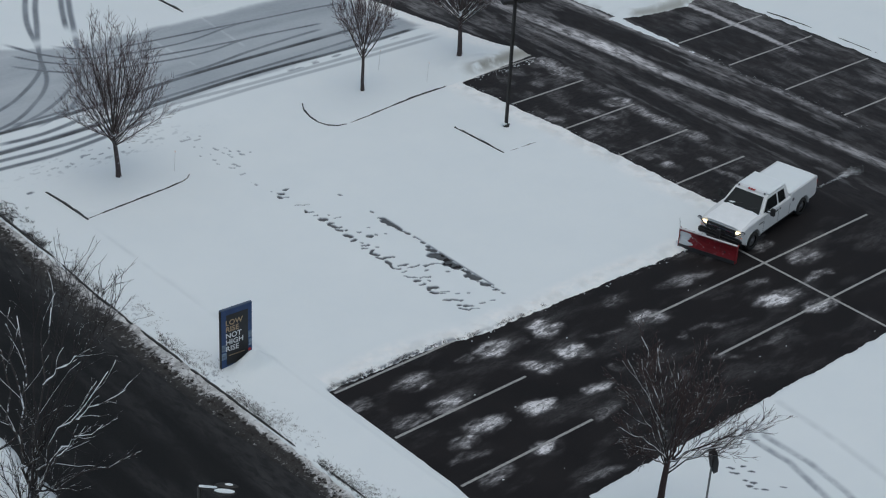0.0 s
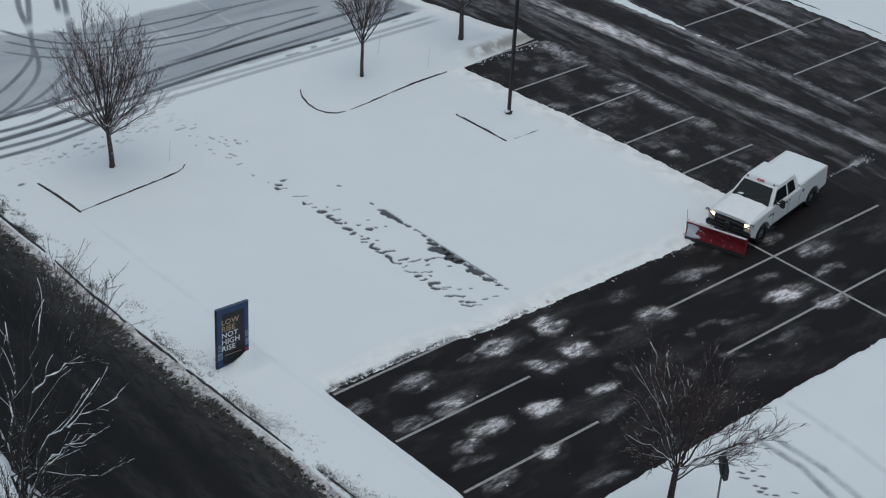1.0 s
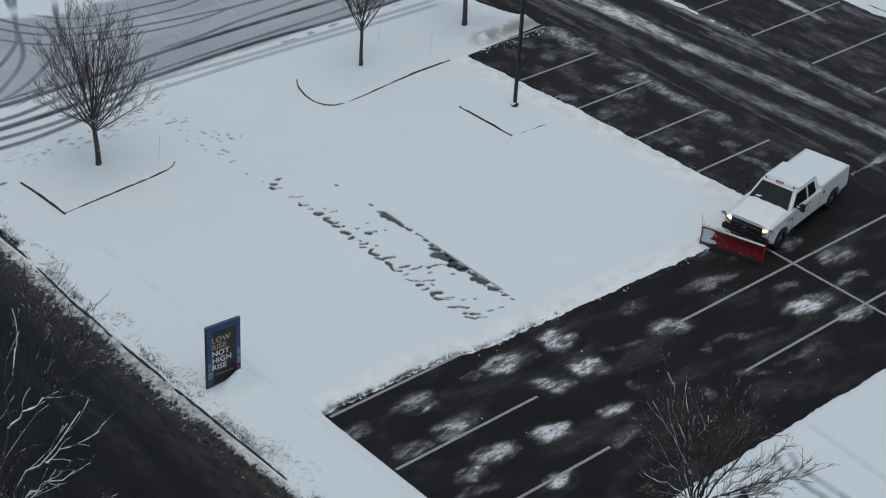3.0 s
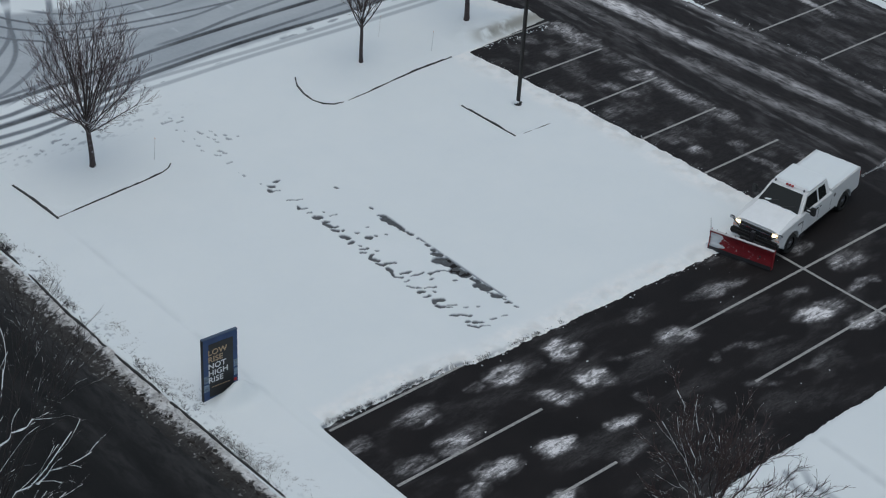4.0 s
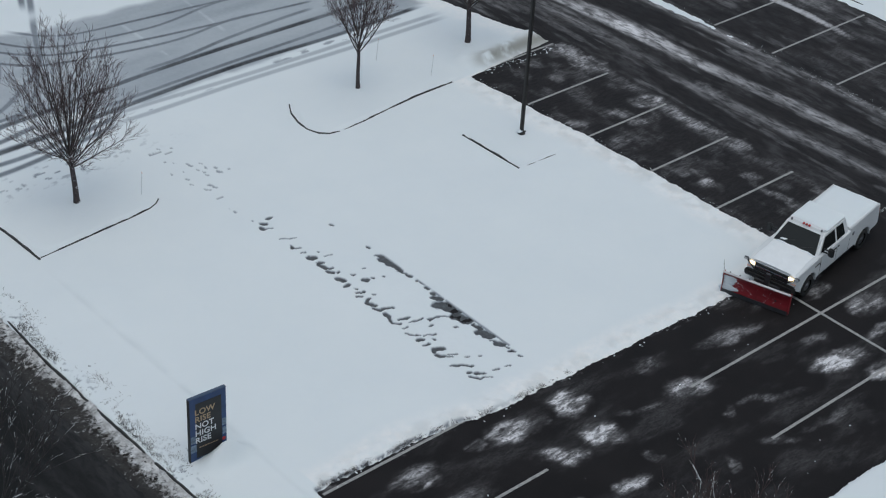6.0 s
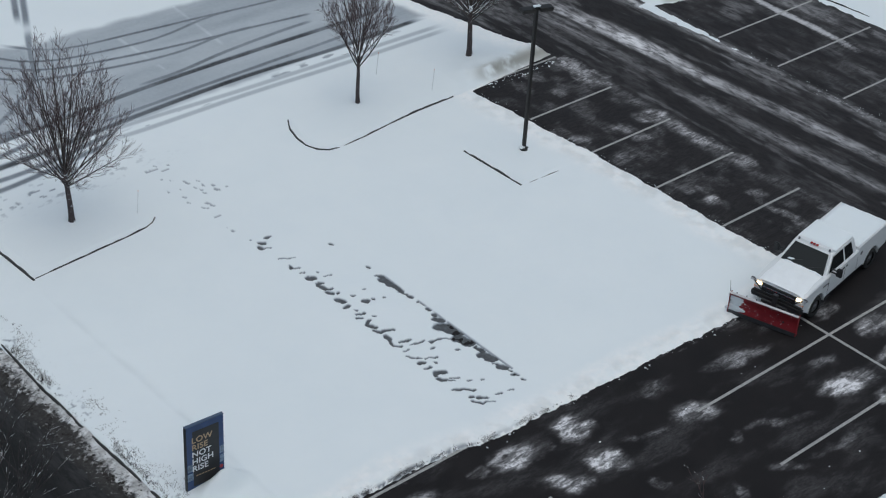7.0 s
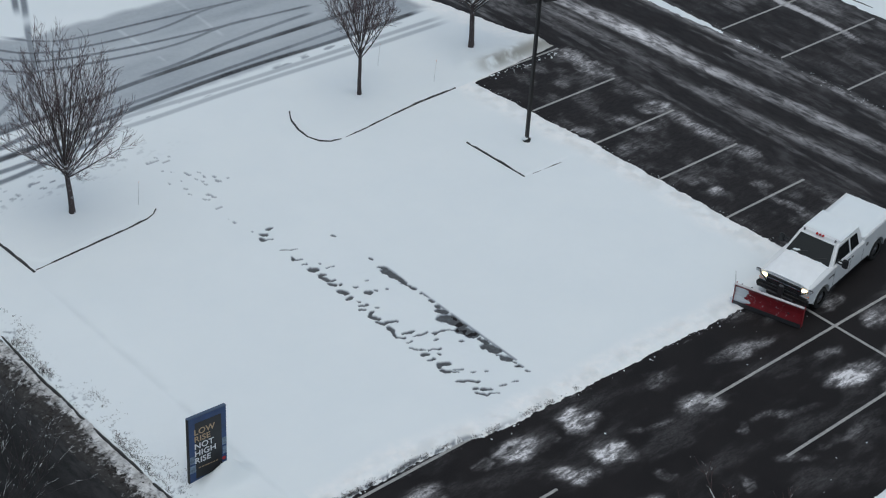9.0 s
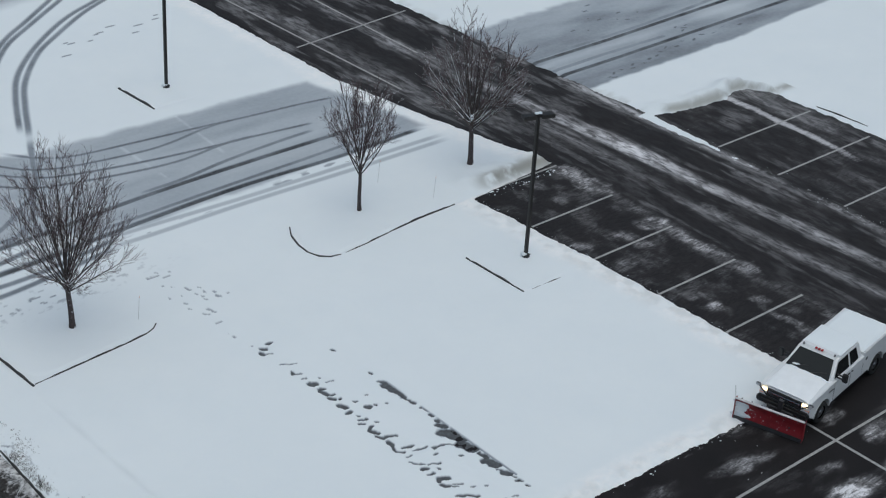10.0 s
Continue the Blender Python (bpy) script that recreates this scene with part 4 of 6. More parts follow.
NE_TRACKS = [[(13.0, 27.7), (18.5, 27.7), (26.3, 27.9), (45, 28.3)], [(13.0, 25.9), (17.4, 25.9), (23.7, 26.0), (30.1, 26.1), (45, 26.4)], [(13.6, 28.02), (20.4, 28.05), (24, 28.2), (28, 28.5)], [(13.0, 26.5), (16.6, 26.55), (21.0, 26.45)]]
NE_PRINTS = [(15.1, 24.5), (15.3, 24.35), (15.6, 24.7), (16.2, 24.8), (16.8, 24.6), (17.1, 24.9), (17.7, 24.7), (18.3, 24.9), (18.9, 24.95), (19.4, 25.2), (20.0, 25.4), (20.6, 25.2), (21.3, 25.5), (22.0, 25.3), (22.8, 25.5), (23.6, 25.3),
             (22.4, 26.4), (22.7, 26.6), (22.4, 26.9), (23.1, 26.8), (21.1, 29.0), (20.7, 29.3), (21.4, 29.9), (19.9, 29.8), (19.5, 30.2), (20.1, 31.0), (20.8, 31.5), (22.3, 29.4), (18.4, 29.1), (17.7, 29.5), (24.6, 25.6), (25.5, 25.3)]


def ne_slush(x, y):
    wob = 0.22 * (fbm(x * 1.2, y * 1.2, 137, 3) - 0.5)
    low, top = np.interp(x, [13, 23.6, 30.7, 45], [24.0, 24.05, 24.6, 25.2]), 32.65
    ln = np.minimum(y - low + wob, (top - y) * 0.5 + wob)
    base = 0.55 + 0.09 * (1 - step(25.5, 26.0, y)) + 0.10 * step(27.8, 28.3, y) * (1 - step(19, 27, x)) - 0.12 * step(29.5, 32.5, y)
    s = step(0.0, 0.28, ln) * (base + 0.34 * (fbm(x * 0.30, y * 1.1, 139, 4) - 0.5))
    s = s - 0.14 * step(0.0, 0.2, ln) * np.exp(-((y - 27.15) / 0.35) ** 2)
    for k, p in enumerate(NE_TRACKS):
        s = np.maximum(s, (0.98, 0.98, 0.74, 0.74)[k] * (1 - step(0.09, 0.24, near_line(x, y, p))) * (0.9 + 0.25 * (fbm(x, y, 146 + k) - 0.4)))
    for k, (px, py) in enumerate(NE_PRINTS):
        tilt = 0.5 * math.sin(k * 2.3)
        s = np.maximum(s, 0.86 * (1 - step(0.70, 1.20, np.hypot((x - px) / (0.13 + 0.05 * (k % 3)), (y - py + tilt * (x - px)) / (0.07 + 0.02 * (k % 2))))))
    return np.clip(s, 0, 1)


def ne_stain_shade(x, y):
    # grey foot of the bank: dirt plus its shaded side, put into the colour
    bank = step(14.0, 14.8, x) * np.exp(-((y - ne_foot(x) - 0.16) / 0.26) ** 2) * 0.70 * (x < 21.5) * (y < 22)
    shoulder = (1 - step(0.0, 0.7, ne_depth(x, y))) * 0.32 * (y > 21)
    torn = fbm(x * 1.1 + y * 0.6, y * 2.8, 143, 5)
    return np.clip(bank * step(0.20, 0.58, torn) + shoulder * step(0.35, 0.7, torn), 0, 1)


ne = sheet("snow_field", spans((12.4, 23.0, 0.10), (23.0, 40, 0.25), (40, 90, 3.0)), spans((-60, 2, 2.0), (2, 15.5, 0.3), (15.5, 23.8, 0.10), (23.8, 29.0, 0.045), (29.0, 34, 0.10), (34, 50, 0.3), (50, 100, 4)), ne_height, M_SNOW,
           {"slush": ne_slush, "stain_shade": ne_stain_shade})
tagged(ne, "snow field crossed by a slushy grey driven lane", "snow", "", "stuff")


def west_depth(x, y):
    return -28.55 - x + 0.4 * (fbm(x * 1.5, y * 1.5, 151, 4) - 0.5)


west = sheet("snow_field", spans((-80, -34, 3), (-34, -28, 0.12)), spans((-60, -8, 2), (-8, 12, 0.12), (12, 100, 2)),
             lambda x, y: np.where(west_depth(x, y) > 0, 0.09 * (1 - np.exp(-west_depth(x, y) / 0.15)) + 0.03 * (fbm(x * 2, y * 2, 153) - 0.5), west_depth(x, y) * 0.5), M_SNOW,
             {"slush": lambda x, y: 0.45 * (1 - step(0.0, 0.35, west_depth(x, y))), "stain_shade": none})
tagged(west, "snow bank along the far side of the road", "snow", "", "stuff")

# dirty verge between road and kerb
verge_edge = lambda y: np.interp(y, [-10, -1, 5, 8, 13, 18, 30], [-22.28, -22.28, -22.5, -22.6, -22.62, -22.38, -22.3])


def verge_height(x, y):
    d = x - verge_edge(y) + 0.25 * (fbm(x * 3, y * 3, 161, 3) - 0.5)
    return np.where(d > 0, 0.004 + (0.01 + 0.16 * np.clip(fbm(x * 3.5, y * 3.5, 163, 4) - 0.3, 0, 1)) * step(0.3, 0.6, d) + 0.02 * d, d * 0.4)


def verge_share(x, y):
    return (x - verge_edge(y)) / (-21.6 - verge_edge(y)) + 0.30 * (fbm(x * 1.6, y * 1.0, 165, 4) - 0.5)


def verge_cover(x, y):
    u = verge_share(x, y)
    patch = step(0.40, 0.62, fbm(x * 1.5, y * 0.45, 167, 3))
    mid = np.exp(-((u - 0.50) / 0.17) ** 2)
    far = step(9, 16, y)
    return -0.22 + 0.74 * step(0.45, 0.88, u) * (1 - 0.15 * far) + mid * (0.46 * patch - 0.10) + 0.20 * (fbm(x * 5, y * 5, 169, 3) - 0.5)


def verge_sand(x, y):
    return 1 - step(0.06, 0.22, verge_share(x, y))


verge = sheet("verge", spans((-23.7, -21.6, 0.06)), spans((-60, -8, 2), (-8, 24, 0.07), (24, 100, 2)), verge_height, M_VERGE,
              {"cover": verge_cover, "sand": verge_sand})
tagged(verge, "dirty verge of slush, soil and dead grass", "verge", "", "structure")

# ---- kerbs ----
def kerb(points, label, top=0.125, material=M_KERB, wide=0.08):
    bm = bmesh.new()
    rng = random.Random(len(points))
    if points[0][0] > -20.5:
        points = [(x - 0.035, y - 0.035) for x, y in points]
    fine = [Vector(points[0])]
    for a, b in zip(points, points[1:]):
        a, b = Vector(a), Vector(b)
        k = max(1, int((b - a).length / 0.25))
        fine += [a.lerp(b, i / k) for i in range(1, k + 1)]
    rings = []
    for i, p in enumerate(fine):
        t = (fine[min(i + 1, len(fine) - 1)] - fine[max(i - 1, 0)]).normalized()
        side = Vector((-t.y, t.x))
        z = top - 0.026 + rng.uniform(-0.026, 0.010) - 0.028 * max(0, 1 - min(i, len(fine) - 1 - i) / 2.5)
        ring = []
        out = wide * rng.uniform(0.55, 0.95)
        for off, h in ((0, -0.05), (0, z - 0.02), (0.015, z), (out, z), (out, -0.05)):
            q = p + side * off
            ring.append(bm.verts.new((q.x, q.y, h)))
        rings.append(ring)
    for a, b in zip(rings, rings[1:]):
        for j in range(4):
            bm.faces.new((a[j], a[j + 1], b[j + 1], b[j]))
    bm.faces.new(rings[0])
    bm.faces.new(rings[-1][::-1])
    bmesh.ops.recalc_face_normals(bm, faces=bm.faces[:])
    return tagged(part("kerb", bm, material), label, "kerb", "island kerbs", "structure")


kerb([(-19.08, 21.0), (-19.0, 20.0), (-18.93, 18.08)], "dark wet kerb of a snowed-over planting island", 0.15, M_KERB, 0.09)
kerb([(-18.80, 18.14), (-16.75, 18.32), (-14.9, 18.48), (-14.2, 18.58), (-13.85, 18.72), (-13.6, 18.95)], "dark wet rounded kerb of a snowed-over planting island", 0.118, M_KERB, 0.06)
kerb([(-5.62, 21.95), (-5.82, 21.65), (-6.13, 21.1), (-6.33, 20.4), (-6.36, 19.8), (-6.19, 19.27), (-5.86, 19.0), (-5.36, 18.90)], "dark wet rounded kerb end of a planting island")
kerb([(-5.2, 18.92), (-4.04, 19.0), (-2.76, 19.17)], "dark wet kerb half buried in snow", 0.122, M_KERB, 0.05)
kerb([(-2.76, 19.17), (-1.21, 19.31), (0.74, 19.36)], "dark wet kerb of a snowed-over planting island", 0.13)
kerb([(-1.82, 15.93), (-1.77, 12.84)], "dark wet kerb at the foot of a lamp post island", 0.14, M_KERB, 0.07)
kerb([(-1.7, 12.80), (-0.3, 12.76), (0.25, 12.74)], "kerb almost buried in snow", 0.106, M_KERB, 0.04)
kerb([(-4.22, 36.3), (-4.1, 33.6)], "dark wet kerb at the foot of a lamp post island", 0.16, M_KERB, 0.10)
for a, b in ((24.0, 16.2), (15.9, 10.6), (10.2, 7.6), (7.1, 1.2), (0.7, -3.0), (-3.4, -9.0)):
    xs = lambda y: float(np.interp(y, [-9, -1.8, 3, 12.5, 16.5, 20.3, 24], [-21.4, -21.45, -21.58, -21.72, -21.5, -21.48, -21.5]))
    kerb([(xs(a), a), (xs((a + b) / 2), (a + b) / 2), (xs(b), b)], "dark roadside kerb edging dirty snow", 0.150, M_KERB, 0.085)
kerb([(20.93, 14.0), (20.82, 15.4), (20.69, 16.7)], "dark kerb edge showing through snow", 0.135, M_KERB, 0.07)
kerb([(21.0, 10.0), (20.98, 12.6)], "dark kerb edge showing through snow", 0.115, M_KERB, 0.05)
kerb([(-0.8, -6.05), (-1.05, -6.1), (-1.2, -6.3), (-1.25, -6.6)], "end of a dark kerb showing through snow", 0.10, M_KERB, 0.05)

# ---- trees ----
def tube(verts, faces, pts, radii, sides):
    k0 = len(verts)
    for i, p in enumerate(pts):
        t = (pts[min(i + 1, len(pts) - 1)] - pts[max(i - 1, 0)]).normalized()
        u = t.orthogonal().normalized()
        w = t.cross(u)
        for j in range(sides):
            a = 2 * math.pi * j / sides
            verts.append(p + (u * math.cos(a) + w * math.sin(a)) * radii[i])
    for i in range(len(pts) - 1):
        for j in range(sides):
            a, b = k0 + i * sides + j, k0 + i * sides + (j + 1) % sides
            faces.append((a, b, b + sides, a + sides))
    faces.append(tuple(k0 + (len(pts) - 1) * sides + j for j in range(sides)))


def branch(rng, start, heading, length, segs, lift, jitter):
    pts, d = [start], heading.normalized()
    for _ in range(segs):
        d = (d + Vector((rng.uniform(-1, 1), rng.uniform(-1, 1), rng.uniform(-1, 1))) * jitter + Vector((0, 0, lift))).normalized()
        pts.append(pts[-1] + d * (length / segs))
    return pts


def on_line(pts, f):
    x = f * (len(pts) - 1)
    i = min(int(x), len(pts) - 2)
    return pts[i].lerp(pts[i + 1], x - i), (pts[i + 1] - pts[i]).normalized()


def mesh_part(name, verts, faces, material, parent, label=""):
    me = bpy.data.meshes.new(name)
    me.from_pydata(verts, [], faces)
    me.polygons.foreach_set("use_smooth", [True] * len(me.polygons))
    me.materials.append(material)
    ob = new(name, me)
    ob.parent = parent
    return tagged(ob, label)


M_TRUNK = snowy("bark_with_blown_snow", (0.056, 0.043, 0.043), 0.20, 0.34, scale=5.0)
M_LIMB = snowy("snow_flecked_bark", (0.058, 0.046, 0.043), 0.36, 0.56)


def tree(place, tall, fork, spread, girth, seed, label, bark=M_BARK, twig=M_TWIG, limbs=11, open_angle=(8, 52), lift=0.10, kids=(6, 5, 3), lean=0.0, heavy=None, kind="tree", top_share=1.0, stout=(0.30, 0.46), fine=1.0, wild=1.0, snowed=1, taper=0.8, extra=(), slim=0.009, aims=(), pale=0, bare_to=0.22, clean=0):
    rng = random.Random(seed)
    root = empty(kind, Matrix.Translation(place))
    trunk_v, trunk_f, twig_v, twig_f = [], [], [], []
    trunk = branch(rng, Vector((0, 0, -0.05)), Vector((lean, 0.02, 1)), fork * 1.35, 7, 0.0, 0.03)
    radii = [girth * (1.25 if i == 0 else 1.0 - 0.05 * i) for i in range(len(trunk))]
    tube(trunk_v, trunk_f, trunk, radii, 10)
    crown = tall - fork
    lines = []
    for k in range(limbs + len(extra)):
        az = 2 * math.pi * (k * 0.382 + rng.uniform(-0.05, 0.05))
        share = (k + 0.5) / max(1, limbs)
        incl = radians(open_angle[0] + (open_angle[1] - open_angle[0]) * share ** 0.8 + rng.uniform(-5, 5))
        if k >= limbs:
            share, (az, incl) = 0.9, [radians(v) for v in extra[k - limbs]]
        base, _ = on_line(trunk, rng.uniform(0.72, 1.0) if share < 0.6 else rng.uniform(0.66, 0.86))
        head = Vector((math.cos(az) * math.sin(incl), math.sin(az) * math.sin(incl), math.cos(incl)))
        reach = crown * top_share / math.hypot(math.cos(incl), math.sin(incl) * crown / spread) * rng.uniform(0.80, 1.0)
        lines.append((branch(rng, base, head, reach, 8, lift * rng.uniform(0.5, 1.2), 0.05 * wild), reach))
    # limbs that reach for a point: its offset from the foot, the bow, and the limb it grows from
    for dx, dy, dz, bow, stem in aims:
        base = on_line(trunk, rng.uniform(0.74, 0.98))[0] if stem < 0 else on_line(lines[int(stem)][0], 0.3 + 0.3 * (stem % 1 > 0))[0]
        tip = Vector((dx, dy, dz))
        reach = (tip - base).length
        mid = (base + tip) / 2 + Vector((-dx * 0.12, -dy * 0.12, 0)) + Vector((0, 0, bow * reach))
        pts = [base.lerp(mid, i / 8).lerp(mid.lerp(tip, i / 8), i / 8) for i in range(9)]
        pts = [p if i in (0, 8) else p + Vector((rng.uniform(-1, 1), rng.uniform(-1, 1), rng.uniform(-1, 1))) * 0.012 * reach * wild for i, p in enumerate(pts)]
        lines.append((pts, reach))
    for k, (pts, reach) in enumerate(lines):
        r0 = girth * rng.uniform(*stout)
        limb_v, limb_f = [], []
        tube(limb_v, limb_f, pts, [max(slim, r0 * (1 - i / 8.6) ** taper) for i in range(9)], 5)
        for c in range(kids[0]):
            f = bare_to + (0.96 - bare_to) * (c + rng.random()) / kids[0]
            p, t = on_line(pts, f)
            side = t.orthogonal().normalized()
            side.rotate(Matrix.Rotation(rng.uniform(0, 6.283), 3, t))
            sub = branch(rng, p, t + side * rng.uniform(0.25, 0.60), reach * (0.46 - 0.28 * f) * rng.uniform(0.7, 1.2), 5, lift * 1.3, 0.07 * wild)
            rs = max(0.008, r0 * 0.45 * (1 - 0.7 * f))
            bough_v, bough_f = (twig_v, twig_f) if clean and c % clean else (limb_v, limb_f)
            tube(bough_v, bough_f, sub, [max(slim * 0.67, rs * (1 - i / 5.8)) for i in range(6)], 4)
            for e in range(kids[1]):
                g = 0.2 + 0.8 * (e + rng.random()) / kids[1]
                q, tt = on_line(sub, min(g, 0.99))
                s2 = tt.orthogonal().normalized()
                s2.rotate(Matrix.Rotation(rng.uniform(0, 6.283), 3, tt))
                tw = branch(rng, q, tt + s2 * rng.uniform(0.3, 0.7), rng.uniform(0.25, 0.60) * (0.6 + 0.08 * crown), 3, lift * 1.2, 0.09 * wild)
                tube(twig_v, twig_f, tw, [0.0105 * fine, 0.009 * fine, 0.007 * fine, 0.004 * fine], 3)
                for h in range(kids[2]):
                    q2, t3 = on_line(tw, rng.uniform(0.15, 0.95))
                    s3 = t3.orthogonal().normalized()
                    s3.rotate(Matrix.Rotation(rng.uniform(0, 6.283), 3, t3))
                    tw2 = branch(rng, q2, t3 + s3 * rng.uniform(0.3, 0.7), rng.uniform(0.10, 0.32), 2, lift, 0.1)
                    tube(twig_v, twig_f, tw2, [0.0075 * fine, 0.006 * fine, 0.004 * fine], 3)
        mesh_part("limb", limb_v, limb_f, heavy if heavy and (k < pale if pale else k % snowed == 0) else bark, root)
    mesh_part("trunk", trunk_v, trunk_f, M_TRUNK if bark is M_BARK else bark, root)
    tagged(mesh_part("crown", twig_v, twig_f, twig, root), kind="stuff")
    return tagged(root, label, kind, "bare trees" if kind == "tree" else "")


tree((-16.09, 20.38, 0.055), 6.6, 1.55, 2.75, 0.11, 3, "bare leafless vase-shaped street tree in snow", limbs=32, open_angle=(2, 57), lift=0.040, kids=(9, 5, 2), fine=0.72, stout=(0.24, 0.38), heavy=M_LIMB)
tree((-2.74, 21.15, 0.055), 5.2, 1.75, 2.3, 0.085, 8, "small bare tree with dense upright twigs in snow", limbs=20, open_angle=(4, 44), lift=0.05, kids=(8, 5, 2), stout=(0.24, 0.40), heavy=M_LIMB, fine=0.75)
tree((3.62, 21.63, 0.055), 6.5, 1.75, 2.7, 0.125, 12, "bare leafless tree with snow on its limbs beside asphalt", limbs=20, open_angle=(4, 58), lift=0.035, kids=(8, 4, 2), fine=0.85, heavy=M_LIMB, stout=(0.26, 0.42), extra=((-12, 38), (-42, 44), (-52, 52), (-34, 34), (-60, 40)))
M_RUSSET = snowy("dark_russet_twig", (0.056, 0.036, 0.035), 0.98, 1.25)
SE_LIMBS = [(0.04, 1.56, 5.79, 0.04, -1), (-1.36, 0.82, 5.92, 0.05, -1), (-1.11, 0.96, 4.68, 0.04, -1), (-1.73, 0.48, 3.93, 0.02, -1), (-0.22, 0.62, 5.53, 0.04, -1), (0.8, -2.76, 4.9, -0.04, -1),
            (1.07, -1.82, 4.69, -0.03, -1), (-0.42, -0.29, 5.7, 0.03, -1), (1.1, -1.57, 2.99, -0.02, -1), (0.72, 0.0, 5.37, 0.03, -1), (1.22, -0.32, 4.89, 0.03, -1), (1.36, -0.86, 4.59, 0.0, -1),
            (-0.75, 0.7, 2.49, 0.0, -1), (0.07, 1.16, 5.12, 0.04, -1), (1.57, 0.17, 3.83, 0.02, -1), (-0.6, -0.81, 5.48, 0.03, -1), (1.07, -2.23, 4.19, -0.03, -1)]
tree((-15.05, -8.15, 0.05), 6.1, 1.75, 3.0, 0.125, 21, "bare tree with snow-dusted limbs beside a stop sign", limbs=0, lift=0.03, kids=(8, 5, 3), heavy=M_PALE, bark=M_RUSSET, twig=M_RUSSET, lean=0.03, stout=(0.20, 0.29), wild=1.8, taper=0.6, fine=0.75, aims=SE_LIMBS, pale=9, clean=3)
BANK_LIMBS = [(1.99, -1.3, 4.81, 0.02, -1), (0.3, -1.4, 7.62, 0.02, -1), (1.21, -1.74, 6.12, 0.02, 1.5), (-0.53, -0.32, 6.87, 0.02, -1), (-0.63, 0.59, 5.96, 0.03, -1), (1.4, -1.86, 3.52, 0.10, -1),
              (2.3, -1.68, 4.25, -0.04, 0.5), (1.24, -1.43, 3.15, 0.05, 5), (0.13, 0.29, 6.57, 0.0, -1), (0.0, -0.66, 4.25, 0.0, -1), (1.08, -1.01, 0.77, 0.06, -1), (2.72, -1.73, 1.95, -0.05, -1)]
tree((-29.5, 3.7, 0.08), 6.7, 0.55, 3.6, 0.10, 33, "bare tree with snow-lined branches on the road bank", limbs=0, lift=0.02, kids=(4, 2, 1), heavy=M_PALE, bark=M_DARKBARK, twig=M_DARKBARK, stout=(0.40, 0.56), fine=0.7, wild=3.2, taper=0.5, slim=0.014, aims=BANK_LIMBS, pale=9)
tree((-30.6, 5.5, 0.08), 6.8, 1.0, 3.6, 0.095, 37, "bare tree with snow-lined branches on the road bank", limbs=7, open_angle=(6, 60), lift=0.03, kids=(4, 3, 2), heavy=M_PALE, bark=M_DARKBARK, twig=M_DARKBARK, stout=(0.40, 0.62), fine=0.7, wild=3.0, lean=0.05, snowed=2, taper=0.5, slim=0.016)
tree((-29.9, 3.5, 0.08), 2.4, 0.2, 1.9, 0.06, 71, "low bare shrub with many stems on the road bank", limbs=16, open_angle=(4, 62), lift=0.03, kids=(5, 3, 1), heavy=M_LIMB, bark=M_DARKBARK, twig=M_DARKBARK, stout=(0.30, 0.5), fine=0.8, wild=2.0, snowed=3, kind="shrub")
tree((-29.2, 4.1, 0.08), 7.8, 1.1, 10.0, 0.085, 61, "tall bare tree with thin dark upswept limbs on the road bank", limbs=0, lift=0.004, kids=(9, 3, 1), bare_to=0.60, heavy=M_DARKBARK, bark=M_DARKBARK, twig=M_DARKBARK, stout=(0.30, 0.42), fine=0.8, wild=1.3,
     extra=((22, 22), (31, 17), (13, 24), (-43, 25), (-36, 20), (-25, 23)))


# ---- signs and posts ----
def letters(text, size, m, material, parent, spread=1.0):
    cu = bpy.data.curves.new("letters", "FONT")
    cu.body, cu.size, cu.extrude, cu.space_character = text, size, 0.002, spread
    cu.offset = 0.005
    tmp = bpy.data.objects.new("letters_source", cu)
    scene.collection.objects.link(tmp)
    me = bpy.data.meshes.new_from_object(tmp.evaluated_get(bpy.context.evaluated_depsgraph_get()))
    bpy.data.objects.remove(tmp)
    me.materials.clear()
    me.materials.append(material)
    ob = new("letters", me)
    ob.parent = parent
    ob.matrix_local = m
    return ob


M_BLUE = plain("deep_blue_print", (0.022, 0.056, 0.155), 0.45, vary=0.25, scale=2.0)
M_DARK = plain("charcoal_print", (0.017, 0.019, 0.022), 0.5)
M_TAN = plain("tan_print", (0.42, 0.31, 0.19), 0.5)
M_WHITE = plain("white_print", (0.72, 0.74, 0.76), 0.5)
M_SKYPRINT = plain("pale_photo_print", (0.16, 0.22, 0.30), 0.5, vary=0.6, scale=9.0)
M_SLATE = plain("slate_blue_frame", (0.06, 0.09, 0.15), 0.5)


